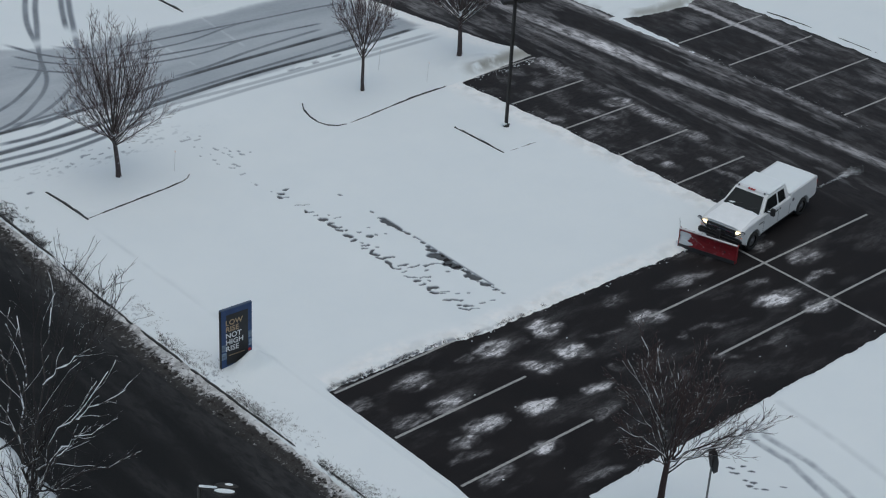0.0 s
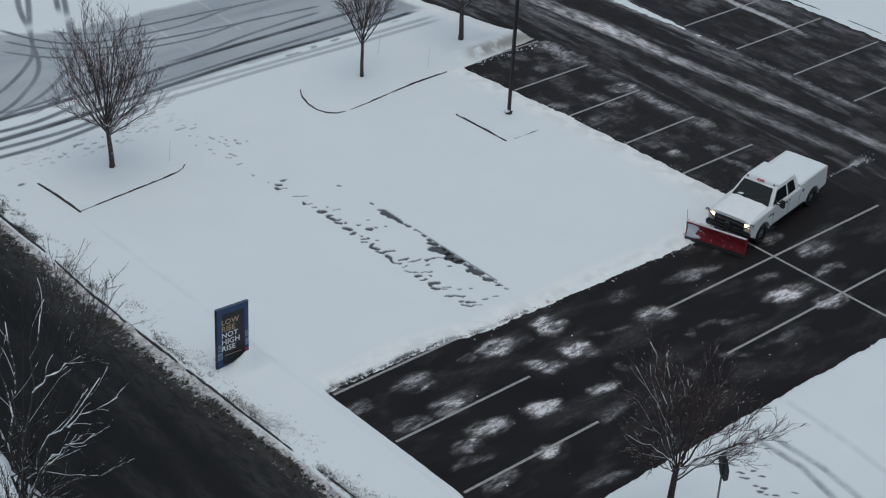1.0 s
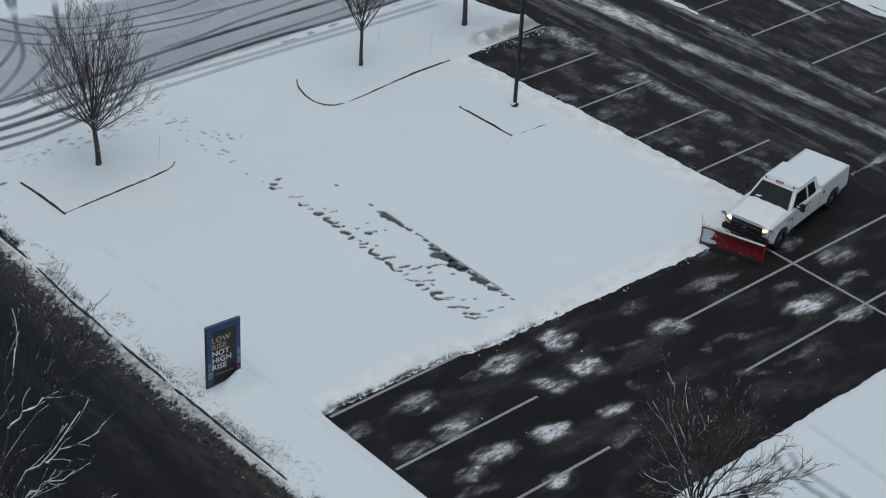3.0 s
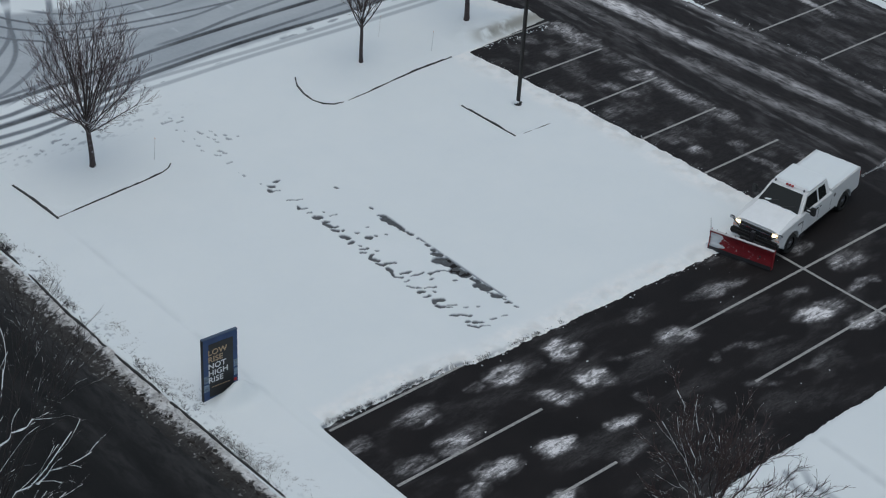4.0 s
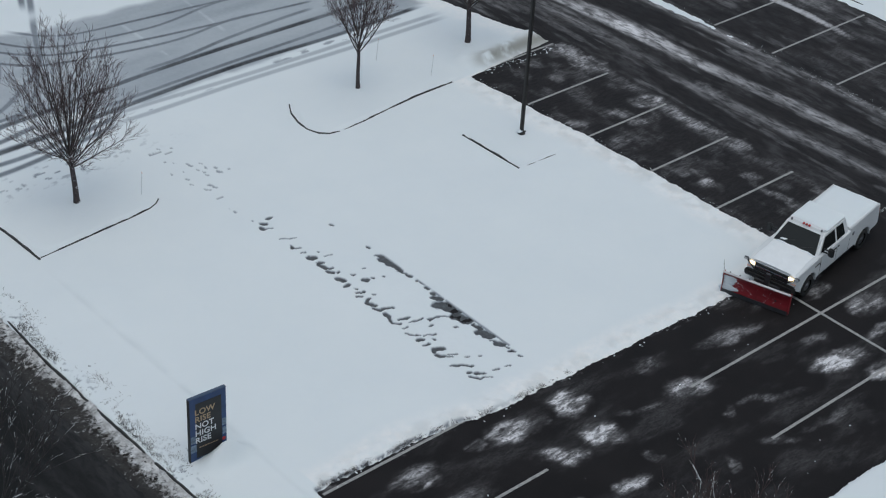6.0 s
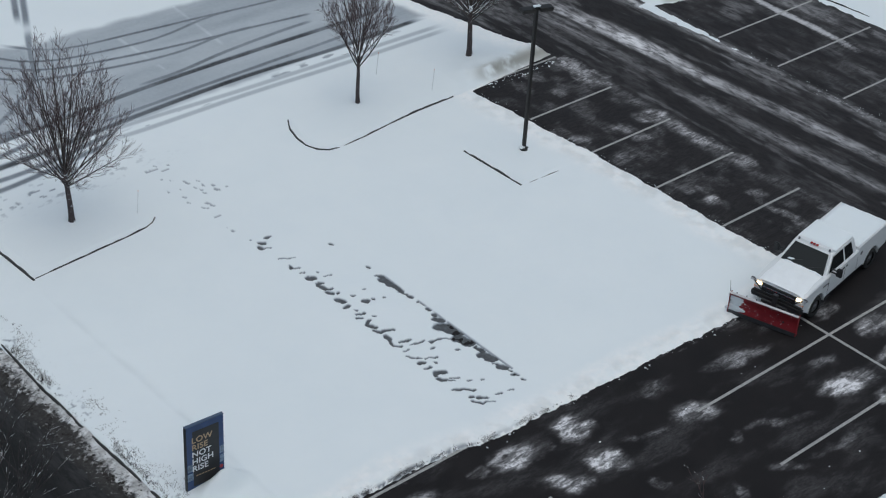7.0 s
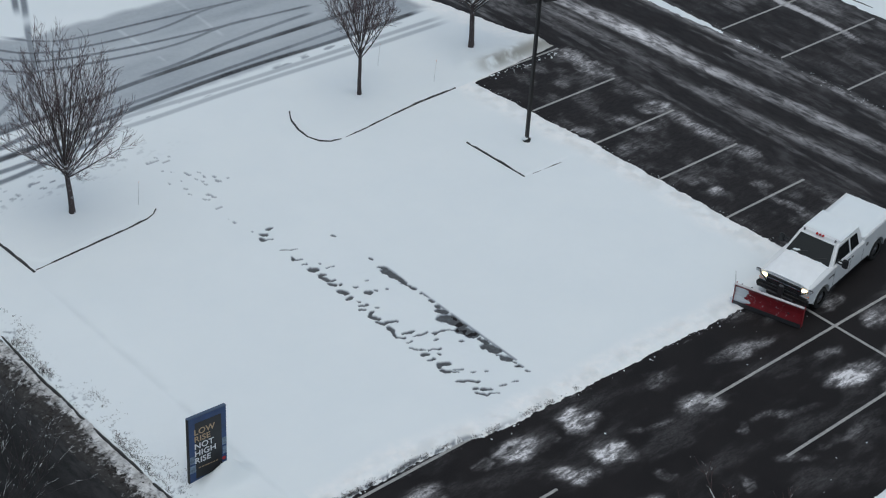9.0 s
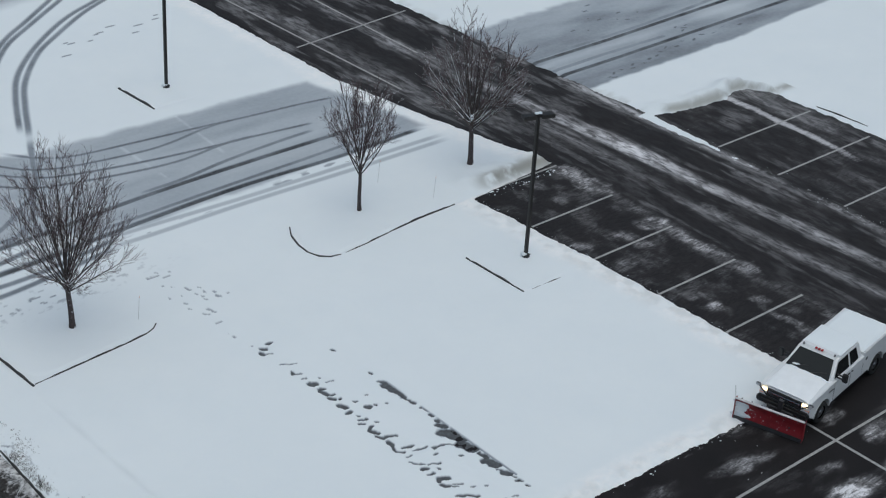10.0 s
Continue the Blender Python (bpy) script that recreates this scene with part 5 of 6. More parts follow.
def billboard():
    w, h, d = 1.22, 2.31, 0.09
    root = empty("sign_board", pose(-20.88, 6.43, 0.09, 0, 0, -4.0))
    part("board", box(bmesh.new(), (w / 2, 0, h / 2), (w, d, h), 0.008), M_BLUE, root)
    part("edge_trim", box(bmesh.new(), (0.012, 0, h / 2), (0.03, d + 0.02, h + 0.02), 0.004), M_BLACK, root)
    part("top_trim", box(bmesh.new(), (w / 2, 0, h + 0.008), (w, d + 0.02, 0.03), 0.004), M_SLATE, root)
    f = -d / 2
    part("panel", box(bmesh.new(), (0.525 * w, f - 0.003, 0.485 * h), (0.69 * w, 0.006, 0.85 * h)), M_DARK, root, "charcoal printed panel")
    for x, z, s in ((0.10, 0.36, 0.13), (0.10, 0.22, 0.16), (0.94, 0.47, 0.11), (0.94, 0.33, 0.10)):
        part("photo_print", box(bmesh.new(), (x * w, f - 0.003, z * h), (s * w, 0.005, 0.11 * h)), M_SKYPRINT, root)
    up = Matrix.Rotation(radians(90), 4, "X")
    for k, (word, mat) in enumerate((("LOW", M_TAN), ("RISE", M_TAN), ("NOT", M_WHITE), ("HIGH", M_WHITE), ("RISE", M_WHITE))):
        letters(word, 0.278, Matrix.Translation((0.150 * w, f - 0.009, (0.735 - 0.110 * k) * h)) @ up, mat, root, 1.04)
    for k in range(7):
        part("print_bar", box(bmesh.new(), ((0.28 + 0.075 * k) * w, f - 0.008, 0.215 * h), (0.055 * w, 0.003, 0.014 * h)), M_TAN, root)
    bm = rod(bmesh.new(), (0.92 * w, f - 0.002, 0.205 * h), (0.92 * w, f - 0.008, 0.205 * h), 0.06, sides=20)
    part("red_badge", bm, M_RED, root, "round red badge")
    return tagged(root, "blue and charcoal printed board sign standing in snow", "sign")


billboard()


def shoebox_head(root, m):
    bm = bmesh.new()
    box(bm, (0.36, 0, 0), (0.52, 0.34, 0.15), 0.02, m)
    head = part("lamp_head", bm, M_BRONZE, root)
    part("lens", box(bmesh.new(), (0.36, 0, -0.079), (0.40, 0.26, 0.012), 0.0, m), M_LENS, head)
    part("arm", box(bmesh.new(), (0.06, 0, 0), (0.16, 0.07, 0.07), 0.0, m), M_BRONZE, root)


def lamp_post(place, tall, angles, label, capped=False):
    root = empty("lamp_post", Matrix.Translation(place))
    part("base", rod(bmesh.new(), (0, 0, -0.05), (0, 0, 0.10), 0.15, 0.145, 16), M_KERB, root)
    part("base_plate", box(bmesh.new(), (0, 0, 0.115), (0.25, 0.25, 0.03), 0.008), M_BRONZE, root)
    for x, y in ((0.1, 0.1), (-0.1, 0.1), (0.1, -0.1), (-0.1, -0.1)):
        part("bolt", rod(bmesh.new(), (x, y, 0.12), (x, y, 0.17), 0.014, sides=6), M_GALV, root)
    part("pole", box(bmesh.new(), (0, 0, tall / 2 + 0.09), (0.125, 0.125, tall - 0.18), 0.012), M_BRONZE, root)
    for a in angles:
        shoebox_head(root, pose(0, 0, tall - 0.09, 0, 0, a))
        if capped:
            bm = bmesh.new()
            box(bm, (0.38, 0, 0.090), (0.44, 0.26, 0.04), 0.018, pose(0, 0, tall - 0.09, 0, 0, a))
            part("snow_cap", bm, M_SNOW, root)
    bm = bmesh.new()
    box(bm, (0, 0, tall + 0.03), (0.30, 0.14, 0.07), 0.03, pose(0, 0, 0, 0, 0, angles[0]))
    part("snow_cap", bm, M_SNOW, root)
    bm = bmesh.new()
    bmesh.ops.create_icosphere(bm, subdivisions=2, radius=0.13, matrix=Matrix.Translation((-0.06, 0.05, 0.13)) @ Matrix.Diagonal((1, 1, 0.6, 1)))
    part("snow_cap", bm, M_SNOW, root)
    return tagged(root, label, "lamp post", "car park lamp posts")


lamp_post((0.08, 14.63, 0.055), 5.98, (-20, 160), "dark bronze car park lamp post with two shoebox heads")
lamp_post((-2.42, 35.18, 0.055), 5.98, (-20, 160), "dark bronze car park lamp post in snow")

def road_lamp():
    root = empty("lamp_post", pose(-29.3, -4.8, 0.0, 0, 0, -46))
    part("base", rod(bmesh.new(), (0, 0, -0.05), (0, 0, 0.30), 0.16, 0.13, 16), M_BRONZE, root)
    part("pole", rod(bmesh.new(), (0, 0, 0.2), (0, 0, 6.02), 0.075, 0.055, 14), M_BRONZE, root)
    part("arm", rod(bmesh.new(), (0, 0, 5.98), (0.48, 0, 6.02), 0.035, 0.03, 10), M_BRONZE, root)
    bm = bmesh.new()
    box(bm, (0.22, 0, 6.055), (0.46, 0.08, 0.045), 0.02)
    part("snow_cap", bm, M_SNOW, root)
    for y, capped in ((0.13, False), (-0.13, True)):
        bm = bmesh.new()
        bmesh.ops.create_icosphere(bm, subdivisions=3, radius=1.0, matrix=Matrix.Translation((0.66, y, 6.02)) @ Matrix.Diagonal((0.30, 0.11, 0.065, 1)))
        head = smooth(part("lamp_head", bm, M_BRONZE, root), 60)
        bm = bmesh.new()
        sx = 0.27 if capped else 0.12
        bmesh.ops.create_icosphere(bm, subdivisions=2, radius=1.0, matrix=Matrix.Translation((0.66 if capped else 0.72, y, 6.065)) @ Matrix.Diagonal((sx, 0.085 if capped else 0.05, 0.04, 1)))
        part("snow_cap", bm, M_SNOW, head)
    return tagged(root, "dark road lamp post with two snow-capped heads", "lamp post")


road_lamp()


def stop_sign():
    root = empty("stop_sign", pose(-14.29, -9.24, 0.0, 0, 0, 60))
    part("post", box(bmesh.new(), (0, 0, 1.13), (0.06, 0.045, 2.46), 0.006), M_GALV, root)
    part("bracket", box(bmesh.new(), (0, -0.004, 2.62), (0.05, 0.034, 0.62), 0.005), M_SIGNBACK, root)
    pts = [(0.43 * math.cos(radians(22.5 + 45 * k)), 2.63 + 0.43 * math.sin(radians(22.5 + 45 * k))) for k in range(8)]
    part("plate", prism(bmesh.new(), pts, -0.034, -0.024), M_SIGNBACK, root, "dull unpainted back of the plate")
    part("face", prism(bmesh.new(), [(x * 0.97, 2.63 + (z - 2.63) * 0.97) for x, z in pts], -0.038, -0.034), M_RED, root, "red octagonal face")
    for z in (2.42, 2.84):
        part("bolt", rod(bmesh.new(), (0, -0.043, z), (0, 0.018, z), 0.012, sides=6), M_GALV, root)
    return tagged(root, "octagonal stop sign seen from its dull back", "stop sign")


stop_sign()

for x, y, h in ((0.3, 20.2, 0.95), (-14.0, 19.5, 0.9), (-0.6, 22.6, 0.95)):
    root = empty("marker_stake", pose(x, y, 0.055, 2, 3, 0))
    part("rod", rod(bmesh.new(), (0, 0, 0), (0, 0, h), 0.007, 0.006, 6), M_STAKE, root)
    part("tip", rod(bmesh.new(), (0, 0, h), (0, 0, h + 0.06), 0.009, 0.004, 6), M_AMBER, root)
    tagged(root, "thin grey snow marker stake in snow", "stake", "snow marker stakes")


# ---- pickup truck with snow plow ----
AXLE, WHEEL_R = 1.875, 0.395


def arch(cx, r, k=12):
    return [(cx + r * math.cos(math.pi * i / k), 0.40 + r * math.sin(math.pi * i / k)) for i in range(k + 1)]


def side_y(z):
    return 0.915 - 0.185 * (z - 1.28) / 0.64


def wheel(root, x, y):
    s = 1 if y > 0 else -1
    tyre = bmesh.new()
    prof = [(0.24, -0.12), (0.36, -0.13), (0.39, -0.10), (0.397, 0.0), (0.39, 0.10), (0.36, 0.13), (0.24, 0.12)]
    rings = []
    for i in range(28):
        a = 2 * math.pi * i / 28
        rings.append([tyre.verts.new((r * math.cos(a), w, r * math.sin(a))) for r, w in prof])
    for i in range(28):
        p, q = rings[i], rings[(i + 1) % 28]
        for j in range(len(prof) - 1):
            tyre.faces.new((p[j], p[j + 1], q[j + 1], q[j]))
    bmesh.ops.recalc_face_normals(tyre, faces=tyre.faces[:])
    bmesh.ops.translate(tyre, vec=(x, y, WHEEL_R), verts=tyre.verts[:])
    w = part("wheel", rod(bmesh.new(), (x, y - 0.05, WHEEL_R), (x, y + 0.05, WHEEL_R), 0.235, sides=24), M_BLACK, root)
    smooth(part("tyre", tyre, M_RUBBER, w), 50)
    rim = bmesh.new()
    rod(rim, (x, y + s * 0.05, WHEEL_R), (x, y + s * 0.085, WHEEL_R), 0.225, 0.20, 24)
    rod(rim, (x, y + s * 0.085, WHEEL_R), (x, y + s * 0.12, WHEEL_R), 0.09, 0.06, 14)
    for k in range(8):
        a = 2 * math.pi * k / 8
        rod(rim, (x + 0.15 * math.cos(a), y + s * 0.08, WHEEL_R + 0.15 * math.sin(a)), (x + 0.15 * math.cos(a), y + s * 0.09, WHEEL_R + 0.15 * math.sin(a)), 0.028, sides=8)
    part("rim", rim, M_RIM, w)


def lumpy(bm, nx, ny, x0, x1, y0, y1, z, thick, seed):
    """A soft slab of snow with rounded, uneven edges."""
    xs, ys = np.linspace(x0, x1, nx), np.linspace(y0, y1, ny)
    grid = []
    for i, x in enumerate(xs):
        row = []
        for j, y in enumerate(ys):
            e = min(x - x0, x1 - x, y - y0, y1 - y)
            f = float(step(-0.02, 0.16, np.array(e + 0.05 * (fbm(np.array(x * 5), np.array(y * 5), seed) - 0.5))))
            zz = z(x, y) if callable(z) else z
            row.append(bm.verts.new((x, y, zz - 0.02 + (thick + 0.02) * f + 0.012 * float(fbm(np.array(x * 4), np.array(y * 4), seed + 3)))))
        grid.append(row)
    for i in range(nx - 1):
        for j in range(ny - 1):
            bm.faces.new((grid[i][j], grid[i + 1][j], grid[i + 1][j + 1], grid[i][j + 1]))
    bmesh.ops.recalc_face_normals(bm, faces=bm.faces[:])
    if bm.faces[:][0].normal.z < 0:
        bmesh.ops.reverse_faces(bm, faces=bm.faces[:])
    return bm


def pickup(m):
    root = empty("pickup_truck", m)
    # lower body with wheel openings
    low = [(2.62, 0.55), (2.74, 0.62), (2.76, 0.98), (2.70, 1.12), (2.55, 1.185), (1.9, 1.265), (1.36, 1.30), (-0.80, 1.31), (-0.80, 1.42), (-2.86, 1.45), (-2.92, 1.41), (-2.93, 0.66), (-2.85, 0.56)]
    low += [(-2.42, 0.52)] + arch(-AXLE, 0.50)[::-1] + [(-1.30, 0.46), (1.30, 0.46)] + arch(AXLE, 0.50)[::-1]
    low = [p for i, p in enumerate(low) if i == 0 or math.dist(p, low[i - 1]) > 0.02]
    bm = prism(bmesh.new(), low, -0.985, 0.985, 0.085, 4)
    for v in bm.verts:
        if v.co.x > 1.9:
            v.co.y *= 1 - 0.055 * min(1, (v.co.x - 1.9) / 0.85) ** 2
        if v.co.z > 1.0:
            v.co.y *= 1 - 0.07 * (v.co.z - 1.0)
    body = smooth(part("body", bm, M_PAINT, root, "white painted body"), 35)
    part("chassis", box(bmesh.new(), (0, 0, 0.58), (5.3, 1.30, 0.30)), M_BLACK, root)
    # wheel wells, flares and doors
    def skin(x0, x1, z0, z1, s, out):
        """A bevelled panel that follows the side of the body."""
        bm = box(bmesh.new(), ((x0 + x1) / 2, s * (0.978 + out / 2), (z0 + z1) / 2), (x1 - x0, 0.014 + out, z1 - z0), 0.006)
        bmesh.ops.subdivide_edges(bm, edges=[e for e in bm.edges if abs(e.verts[0].co.z - e.verts[1].co.z) > 0.3], cuts=3)
        for v in bm.verts:
            if v.co.z > 1.0:
                v.co.y *= 1 - 0.075 * (v.co.z - 1.0)
        return bm
    for s in (1, -1):
        for cx in (AXLE, -AXLE):
            part("wheel_well", rod(bmesh.new(), (cx, s * 0.50, 0.42), (cx, s * 0.72, 0.42), 0.485, sides=24), M_BLACK, body)
            bm = bmesh.new()
            outer, inner = arch(cx, 0.522, 20), arch(cx, 0.497, 20)
            prism(bm, outer + inner[::-1], s * 0.978 - 0.010, s * 0.978 + 0.009, 0.004, 1)
            part("wheel_flare", bm, M_PAINT, body)
        front = part("front_door", skin(0.115, 1.185, 0.53, 1.27, s, 0.004), M_PAINT, root)
        rear = part("rear_door", skin(-0.765, 0.085, 0.53, 1.27, s, 0.004), M_PAINT, root)
        for x in (1.20, 0.10, -0.78):
            part("door_seam", box(bmesh.new(), (x, s * 0.979, 0.78), (0.016, 0.014, 0.48)), M_BLACK, body)
        part("sill_trim", box(bmesh.new(), (0, s * 0.972, 0.49), (2.5, 0.03, 0.07), 0.01), M_BLACK, body)
        part("door_handle", box(bmesh.new(), (0.26, s * 0.985, 1.12), (0.17, 0.035, 0.06), 0.012), M_BLACK, front)
        part("door_handle", box(bmesh.new(), (0.02, s * 0.985, 1.12), (0.10, 0.03, 0.06), 0.012), M_BLACK, rear)
        part("badge", rod(bmesh.new(), (-1.02, s * 0.965, 1.10), (-1.02, s * 0.982, 1.10), 0.075, sides=18), M_RIM, body)
        part("badge_bar", box(bmesh.new(), (1.40, s * 0.978, 1.02), (0.30, 0.012, 0.04)), M_RIM, body)
        part("tail_light", box(bmesh.new(), (-2.90, s * 0.89, 1.08), (0.09, 0.15, 0.42), 0.02), M_TAIL, root)
    part("tailgate", box(bmesh.new(), (-2.935, 0, 1.04), (0.03, 1.56, 0.64), 0.012), M_PAINT, root)
    part("rear_bumper", box(bmesh.new(), (-3.0, 0, 0.62), (0.20, 1.90, 0.20), 0.04), M_CHROME, root)
    for s in (1, -1):
        part("bed_rail", box(bmesh.new(), (-1.86, s * 0.915, 1.436), (2.06, 0.05, 0.03), 0.012), M_PAINT, root)
    # cab
    bm = bmesh.new()
    lo = [(1.42, 0.905), (-0.80, 0.915), (-0.80, -0.915), (1.42, -0.905)]
    hi = [(0.80, 0.71), (-0.68, 0.735), (-0.68, -0.735), (0.80, -0.71)]
    a = [bm.verts.new((x, y, 1.27)) for x, y in lo]
    b = [bm.verts.new((x, y, 1.92)) for x, y in hi]
    bm.faces.new(a[::-1]), bm.faces.new(b)
    for i in range(4):
        bm.faces.new((a[i], a[(i + 1) % 4], b[(i + 1) % 4], b[i]))
    bmesh.ops.recalc_face_normals(bm, faces=bm.faces[:])
    es = [e for e in bm.edges if max(v.co.z for v in e.verts) > 1.5]
    bmesh.ops.bevel(bm, geom=es, offset=0.085, segments=4, affect="EDGES")
    cab = smooth(part("cab", bm, M_PAINT, root), 40)
    p = lambda u, v, o=0.006: Vector((1.42 - 0.62 * v + o * 0.72, (0.905 - 0.195 * v) * u, 1.27 + 0.65 * v + o * 0.69))
    part("windshield", slab(bmesh.new(), [p(-0.90, 0.06), p(0.90, 0.06), p(0.86, 0.88), p(-0.86, 0.88)], 0.008), M_GLASS, cab, "dark windshield")
    for s in (1, -1):
        q = lambda x, z: (x, s * (side_y(z) + 0.004), z)
        for outline in ([(1.16, 1.35), (0.80, 1.78), (0.17, 1.80), (0.17, 1.33)], [(0.06, 1.33), (0.06, 1.80), (-0.40, 1.79), (-0.47, 1.35)]):
            cs = [q(x, z) for x, z in (outline if s < 0 else outline[::-1])]
            part("side_window", slab(bmesh.new(), cs, 0.008), M_GLASS, cab)
        mirror = part("mirror", box(bmesh.new(), (1.02, s * 1.20, 1.43), (0.11, 0.20, 0.33), 0.03), M_BLACK, root, "large black towing mirror")
        part("mirror_arm", box(bmesh.new(), (1.03, s * 1.03, 1.36), (0.05, 0.24, 0.05), 0.01), M_BLACK, mirror)
        part("mirror_arm", box(bmesh.new(), (1.03, s * 1.03, 1.48), (0.05, 0.24, 0.05), 0.01), M_BLACK, mirror)
    part("rear_window", box(bmesh.new(), (-0.755, 0, 1.62), (0.02, 1.15, 0.34), 0.0, Matrix.Rotation(0, 4, "Y")), M_GLASS, cab)
    for y in (0.58, -0.58):
        part("roof_light", rod(bmesh.new(), (0.74, y, 1.89), (0.74, y, 1.955), 0.035, sides=10), M_RIM, cab)
    for y in (-0.11, 0.0, 0.11):
        part("beacon", box(bmesh.new(), (0.75, y, 1.94), (0.09, 0.075, 0.06), 0.015), M_TAIL, cab, "red roof marker lamp")
    part("wiper", rod(bmesh.new(), (1.37, 0.1, 1.345), (1.23, 0.62, 1.49), 0.01, sides=6), M_BLACK, cab)
    part("wiper", rod(bmesh.new(), (1.37, -0.6, 1.345), (1.23, -0.08, 1.49), 0.01, sides=6), M_BLACK, cab)
    # snow lying on it
    smooth(part("roof_snow", lumpy(bmesh.new(), 22, 24, -0.70, 0.60, -0.72, 0.72, 1.915, 0.045, 5), M_SNOW, root), 80)
    def hood_z(x, y):
        return 1.312 - 0.075 * (x - 1.36) - 0.30 * max(0.0, x - 2.42) ** 1.6 + 0.028 * (1 - (y / 0.88) ** 2) - 0.05 * max(0.0, abs(y) - 0.74) / 0.14 + 0.012 * math.exp(-((abs(y) - 0.52) / 0.06) ** 2)

    bm = bmesh.new()
    xs, ys = [1.37 + 1.33 * i / 18 for i in range(19)], [-0.885 + 1.77 * i / 30 for i in range(31)]
    grid = [[bm.verts.new((x, y * (1 - 0.05 * max(0, (x - 1.9) / 0.8) ** 2), hood_z(x, y))) for y in ys] for x in xs]
    for a, b in zip(grid, grid[1:]):
        for k in range(30):
            bm.faces.new((a[k], b[k], b[k + 1], a[k + 1]))
    rim = [e for e in bm.edges if e.is_boundary]
    for v in {g for g in bmesh.ops.extrude_edge_only(bm, edges=rim)["geom"] if isinstance(g, bmesh.types.BMVert)}:
        v.co.z -= 0.03
    smooth(part("hood", bm, M_DUSTED, root, "white hood with a dusting of snow"), 50)
    smooth(part("bed_snow", lumpy(bmesh.new(), 26, 24, -2.88, -0.80, -0.90, 0.90, lambda x, y: 1.43 + 0.02 * math.sin(x * 2), 0.10, 13), M_SNOW, root), 80)
    part("bed_tool", box(bmesh.new(), (0, 0, 0), (0.22, 0.06, 0.05), 0.012, pose(-2.78, -0.30, 1.56, 0, 6, 75)), M_BLACK, root)
    bm = bmesh.new()
    for k in range(24):
        y = -0.62 + 1.42 * k / 23
        s = 0.036 + 0.022 * math.sin(k * 2.3) * math.sin(k * 0.7)
        bmesh.ops.create_icosphere(bm, subdivisions=2, radius=s, matrix=Matrix.Translation((1.395 - 0.035 * math.sin(k * 0.8), y, 1.315 + 0.02 * math.sin(k * 0.8))) @ Matrix.Diagonal((1.4, 2.2, 0.5, 1)))
    for y, u, s in ((-0.48, 0.20, 0.05), (-0.40, 0.23, 0.035), (-0.55, 0.18, 0.03)):
        bmesh.ops.create_icosphere(bm, subdivisions=2, radius=s, matrix=Matrix.Translation((1.42 - 0.62 * u + 0.012, y, 1.27 + 0.65 * u + 0.012)) @ Matrix.Diagonal((1.0, 1.8, 0.5, 1)))
    part("windshield_snow", bm, M_SNOW, root)
    # front
    part("grille", box(bmesh.new(), (2.745, 0, 0.95), (0.06, 1.34, 0.33), 0.03), M_BLACK, root)
    part("grille_bar", box(bmesh.new(), (2.775, 0, 0.99), (0.03, 1.22, 0.05), 0.01), M_CHROME, root)
    for k in range(5):
        part("grille_slat", box(bmesh.new(), (2.77, 0, 0.875 + 0.055 * k), (0.012, 1.14, 0.012)), M_RIM, root)
    part("front_bumper", box(bmesh.new(), (2.78, 0, 0.66), (0.22, 1.92, 0.26), 0.06), M_BLACK, root)
    part("bumper_cap", box(bmesh.new(), (2.885, 0.0, 0.60), (0.03, 1.78, 0.05), 0.012), M_CHROME, root)
    for s in (1, -1):
        lamp = part("headlight", box(bmesh.new(), (2.67, s * 0.775, 1.005), (0.17, 0.34, 0.21), 0.045), M_LENS, root)
        part("bulb", box(bmesh.new(), (2.755, s * 0.745, 1.03), (0.03, 0.21, 0.12), 0.014), M_HEAD, lamp, "glowing warm headlight")
        part("turn_light", box(bmesh.new(), (2.70, s * 0.845, 0.865), (0.12, 0.18, 0.05), 0.02), M_TURN, lamp, "amber turn light")
        part("plow_light_arm", rod(bmesh.new(), (2.80, s * 0.52, 0.78), (2.80, s * 0.93, 1.12), 0.022, sides=8), M_BLACK, root)
        pl = part("plow_light", box(bmesh.new(), (2.78, s * 0.98, 1.15), (0.10, 0.17, 0.10), 0.03), M_RIM, root)
        part("plow_lens", box(bmesh.new(), (2.834, s * 0.98, 1.15), (0.012, 0.14, 0.07), 0.0), M_LENS, pl)
    for x in (AXLE, -AXLE):
        for s in (1, -1):
            wheel(root, x, s * 0.86)
    # plow
    blade_at = pose(3.47, -0.08, 0.06, 0, 0, 6.8)
    bm = bmesh.new()
    prof = [(0.02, 0.0), (-0.02, 0.11), (-0.05, 0.27), (-0.06, 0.46), (-0.03, 0.64), (0.03, 0.77), (0.09, 0.825)]
    back = [(x - 0.02, z) for x, z in prof]
    prism(bm, prof + back[::-1], -1.22, 1.22)
    bm.transform(blade_at)
    blade = part("plow_blade", bm, M_BLADE, root, "scratched red plow blade flecked with snow")
    part("cutting_edge", box(bmesh.new(), (0.028, 0, 0.05), (0.02, 2.46, 0.15), 0.0, blade_at), M_STEEL, blade)
    part("top_rail", box(bmesh.new(), (0.06, 0, 0.835), (0.10, 2.46, 0.035), 0.010, blade_at), M_RAIL, blade, "snowy steel top rail")
    for k in range(7):
        y = -1.05 + 2.1 * k / 6
        part("rib", box(bmesh.new(), (-0.12, y, 0.40), (0.10, 0.03, 0.72), 0.0, blade_at), M_STEEL, blade)
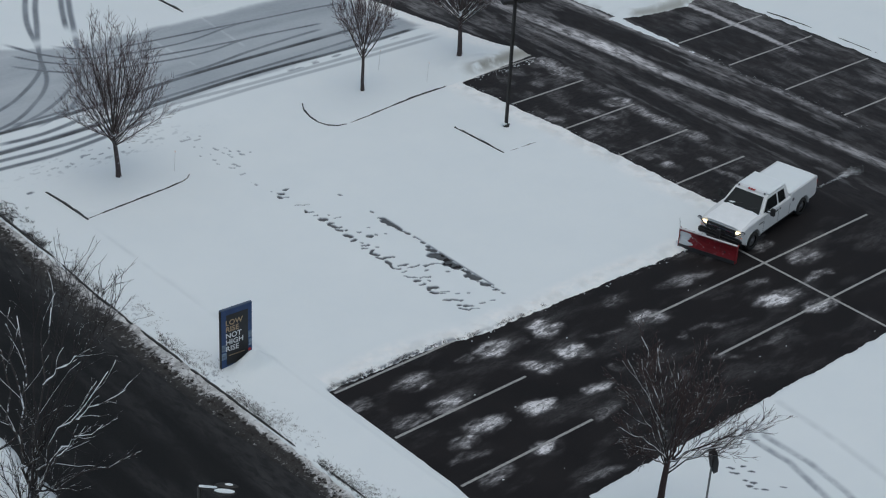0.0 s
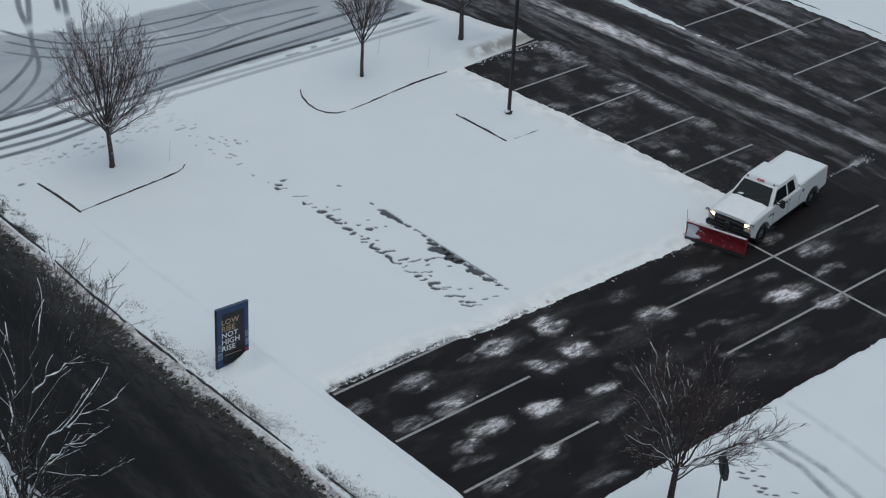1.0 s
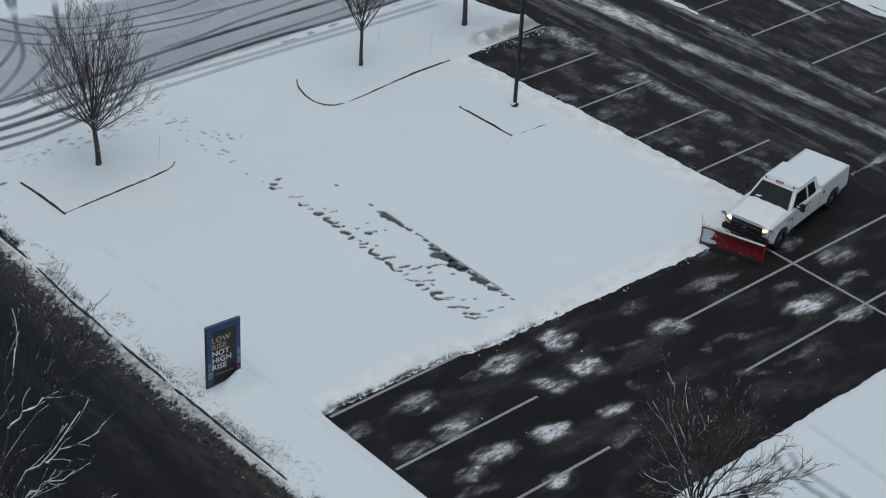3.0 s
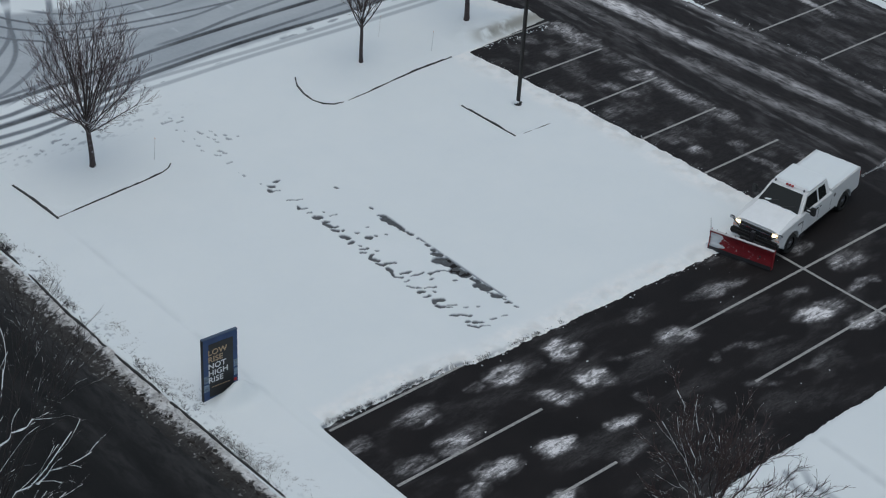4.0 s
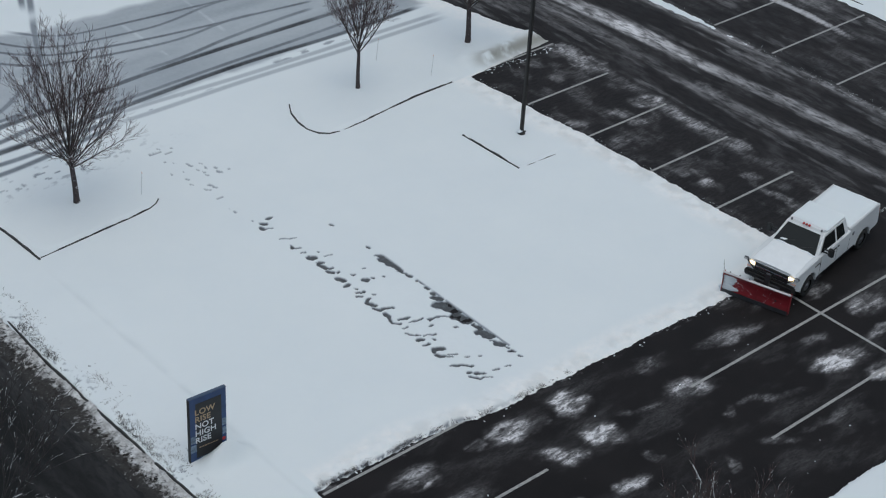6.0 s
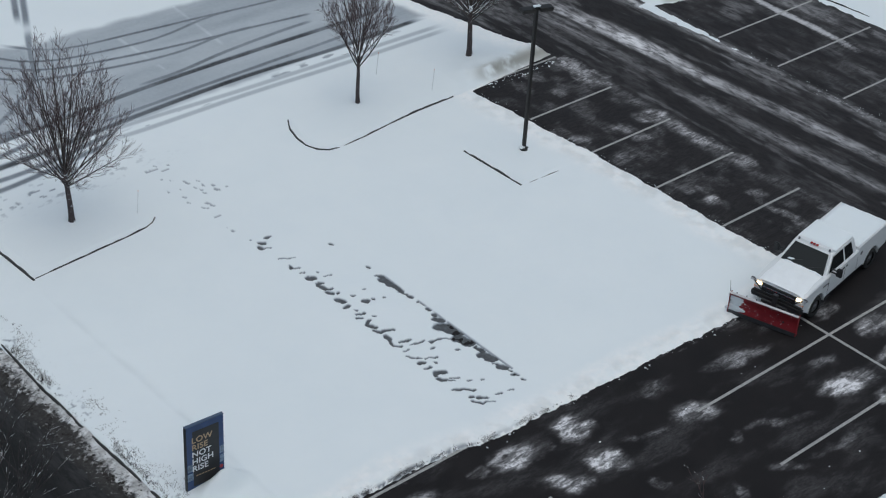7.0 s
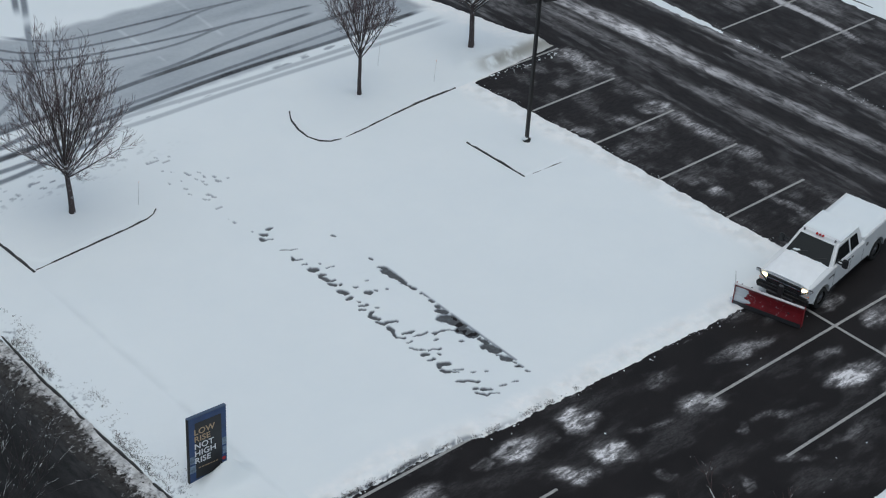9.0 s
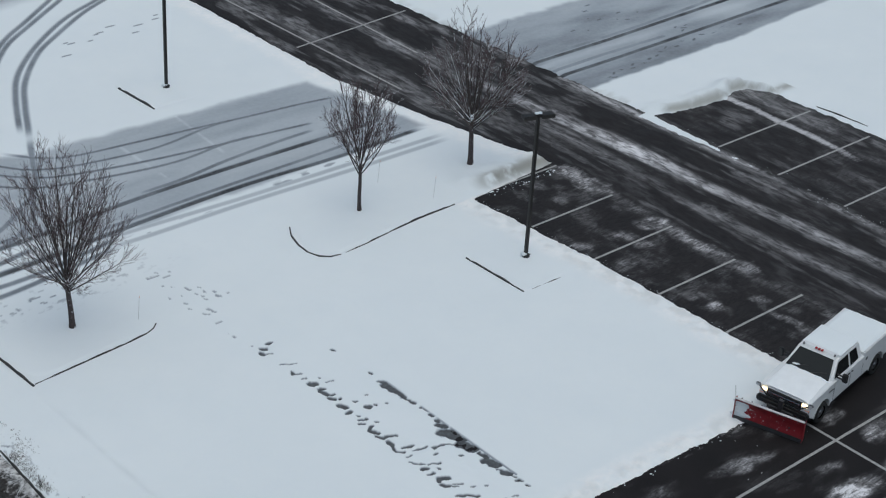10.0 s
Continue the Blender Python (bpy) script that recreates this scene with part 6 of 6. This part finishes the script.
    for y in (-1.21, 1.21):
        part("end_plate", box(bmesh.new(), (-0.03, y, 0.41), (0.15, 0.02, 0.82), 0.0, blade_at), M_BLADE, blade)
        part("marker_rod", rod(bmesh.new(), blade_at @ Vector((0.02, y, 0.80)), blade_at @ Vector((0.02, y * 1.06, 1.28)), 0.010, 0.006, 6), M_BLACK, blade)
    bm = bmesh.new()
    rng = random.Random(5)
    for k in range(95):
        y, z = -1.10 + rng.random() ** 2.8 * 1.6, 0.06 + rng.random() ** 1.5 * 0.66
        bmesh.ops.create_icosphere(bm, subdivisions=2, radius=rng.uniform(0.012, 0.055) * (2.6 if y < -0.80 else 0.32), matrix=blade_at @ Matrix.Translation((-0.045, y, z)) @ Matrix.Diagonal((0.35, rng.uniform(0.8, 2.2), 0.8, 1)))
    tagged(part("packed_snow", bm, M_SNOW, root), kind="stuff")
    bm = bmesh.new()
    rod(bm, (2.75, 0.45, 0.36), (3.36, 0.08, 0.30), 0.05), rod(bm, (2.75, -0.45, 0.36), (3.36, -0.08, 0.30), 0.05)
    box(bm, (2.93, 0, 0.58), (0.10, 0.95, 0.10)), box(bm, (2.93, 0, 0.80), (0.12, 0.16, 0.40))
    rod(bm, (3.0, 0.5, 0.42), (3.35, 0.62, 0.40), 0.035), rod(bm, (3.0, -0.5, 0.42), (3.38, -0.45, 0.40), 0.035)
    part("plow_mount", bm, M_STEEL, root)
    return tagged(root, "white extended-cab pickup truck with a red snow plow, lights on", "pickup truck")


pickup(pose(2.20, 2.26, 0.0, 0, 0, 189.6) @ Matrix.Diagonal((1.05, 0.99, 0.97, 1)))

# ---- loose snow and weeds ----
rng = random.Random(77)
bits = []
for _ in range(230):
    x = rng.uniform(-18.6, 2.3)
    y = float(south_edge(x)) + rng.gauss(0.12, 0.16)
    bits.append((x, y, 0.015, rng.uniform(0.010, 0.036)))
for _ in range(110):
    y = rng.uniform(2.6, 19.2)
    bits.append((float(east_edge(y)) + rng.gauss(0.06, 0.10), y, 0.005, rng.uniform(0.006, 0.020)))
for _ in range(200):
    x = rng.uniform(3.0, 9.2)
    x = rng.uniform(5.6, 8.8) if rng.random() < 0.5 else rng.gauss(9.1, 0.5)
    bits.append((x, 2.75 + rng.gauss(0, 0.05 + 0.12 * max(0, x - 8.2)), 0.004, rng.uniform(0.006, 0.024)))
for _ in range(90):
    x = rng.choice((2.6, 3.1, 3.9, 4.3, 5.2, 6.0)) + rng.gauss(0, 0.22)
    bits.append((x, 19.38 - abs(rng.gauss(0, 0.22)), 0.006, 0.010 + 0.032 * rng.random() ** 2))
for _ in range(60):
    x = rng.uniform(14.2, 21.0)
    bits.append((x, 20.5 - abs(rng.gauss(0, 0.2)), 0.01, rng.uniform(0.012, 0.04)))
for _ in range(160):
    y = rng.uniform(5, 20)
    bits.append((13.5 + rng.gauss(0, 0.22), y, 0.003, 0.006 + 0.012 * rng.random() ** 2))
for _ in range(24):
    bits.append((rng.uniform(-18, 0), rng.uniform(-5.8, 2.0), 0.006, rng.uniform(0.01, 0.026)))
chunks("snow_clods", bits, M_SNOW, 3, "loose white clods of plowed snow on asphalt")

dirt = []
for _ in range(620):
    y = rng.uniform(-6, 24)
    x = float(verge_edge(np.array(y))) + 0.42 + rng.gauss(0, 0.14)
    dirt.append((min(x, -21.75), y, 0.05, 0.014 + 0.055 * rng.random() ** 2.2))
M_DIRT = snowy("dirty_clod", (0.026, 0.022, 0.020), 1.02, 1.3)
chunks("dirt_clods", dirt, M_DIRT, 5, "dark dirty clods and frozen slush along the road")
edge_bits = []
for _ in range(150):
    x = rng.uniform(-18.5, -9.5)
    edge_bits.append((x, float(south_edge(x)) + 0.08 + abs(rng.gauss(0, 0.07)), 0.035, rng.uniform(0.008, 0.026)))
chunks("turf_clods", edge_bits, M_DIRT, 6, "dark scraped turf clods along the plowed edge")


def weeds(name, places, label, low, high, foot=0.02):
    verts, faces = [], []
    r = random.Random(9)
    for x, y in places:
        for _ in range(r.randint(2, 5)):
            a, h = r.uniform(0, 6.283), r.uniform(low, high)
            p = Vector((x + r.uniform(-.06, .06), y + r.uniform(-.06, .06), foot))
            q = p + Vector((math.cos(a) * h * 0.7, math.sin(a) * h * 0.7, h))
            tube(verts, faces, [p, (p + q) / 2 + Vector((0, 0, 0.02)), q], [0.0055, 0.0045, 0.003], 3)
    me = bpy.data.meshes.new(name)
    me.from_pydata(verts, [], faces)
    me.materials.append(M_DARKBARK)
    return tagged(new(name, me), label, "", "", "stuff")


spots = []
while len(spots) < 2600:
    y = rng.uniform(-4, 22)
    x = -21.5 + abs(rng.gauss(0, 0.24)) * (0.8 + 0.9 * math.sin(y * 0.7) ** 2)
    if fbm(np.array(x * 1.6), np.array(y * 0.9), 71) > 0.34 + 0.24 * rng.random():
        spots.append((x, y))
weeds("dead_grass", spots, "dead brown weeds poking through roadside snow", 0.03, 0.085, 0.085)
tufts = []
while len(tufts) < 520:
    x = rng.uniform(-18.6, -9.0)
    if fbm(np.array(x * 2.4), np.array(0.3), 73) > 0.40 + 0.02 * (x + 18):
        tufts.append((x, float(south_edge(x)) + 0.05 + abs(rng.gauss(0, 0.09))))
weeds("dead_grass", tufts, "dark dead grass along the scraped edge of the snow", 0.02, 0.07)
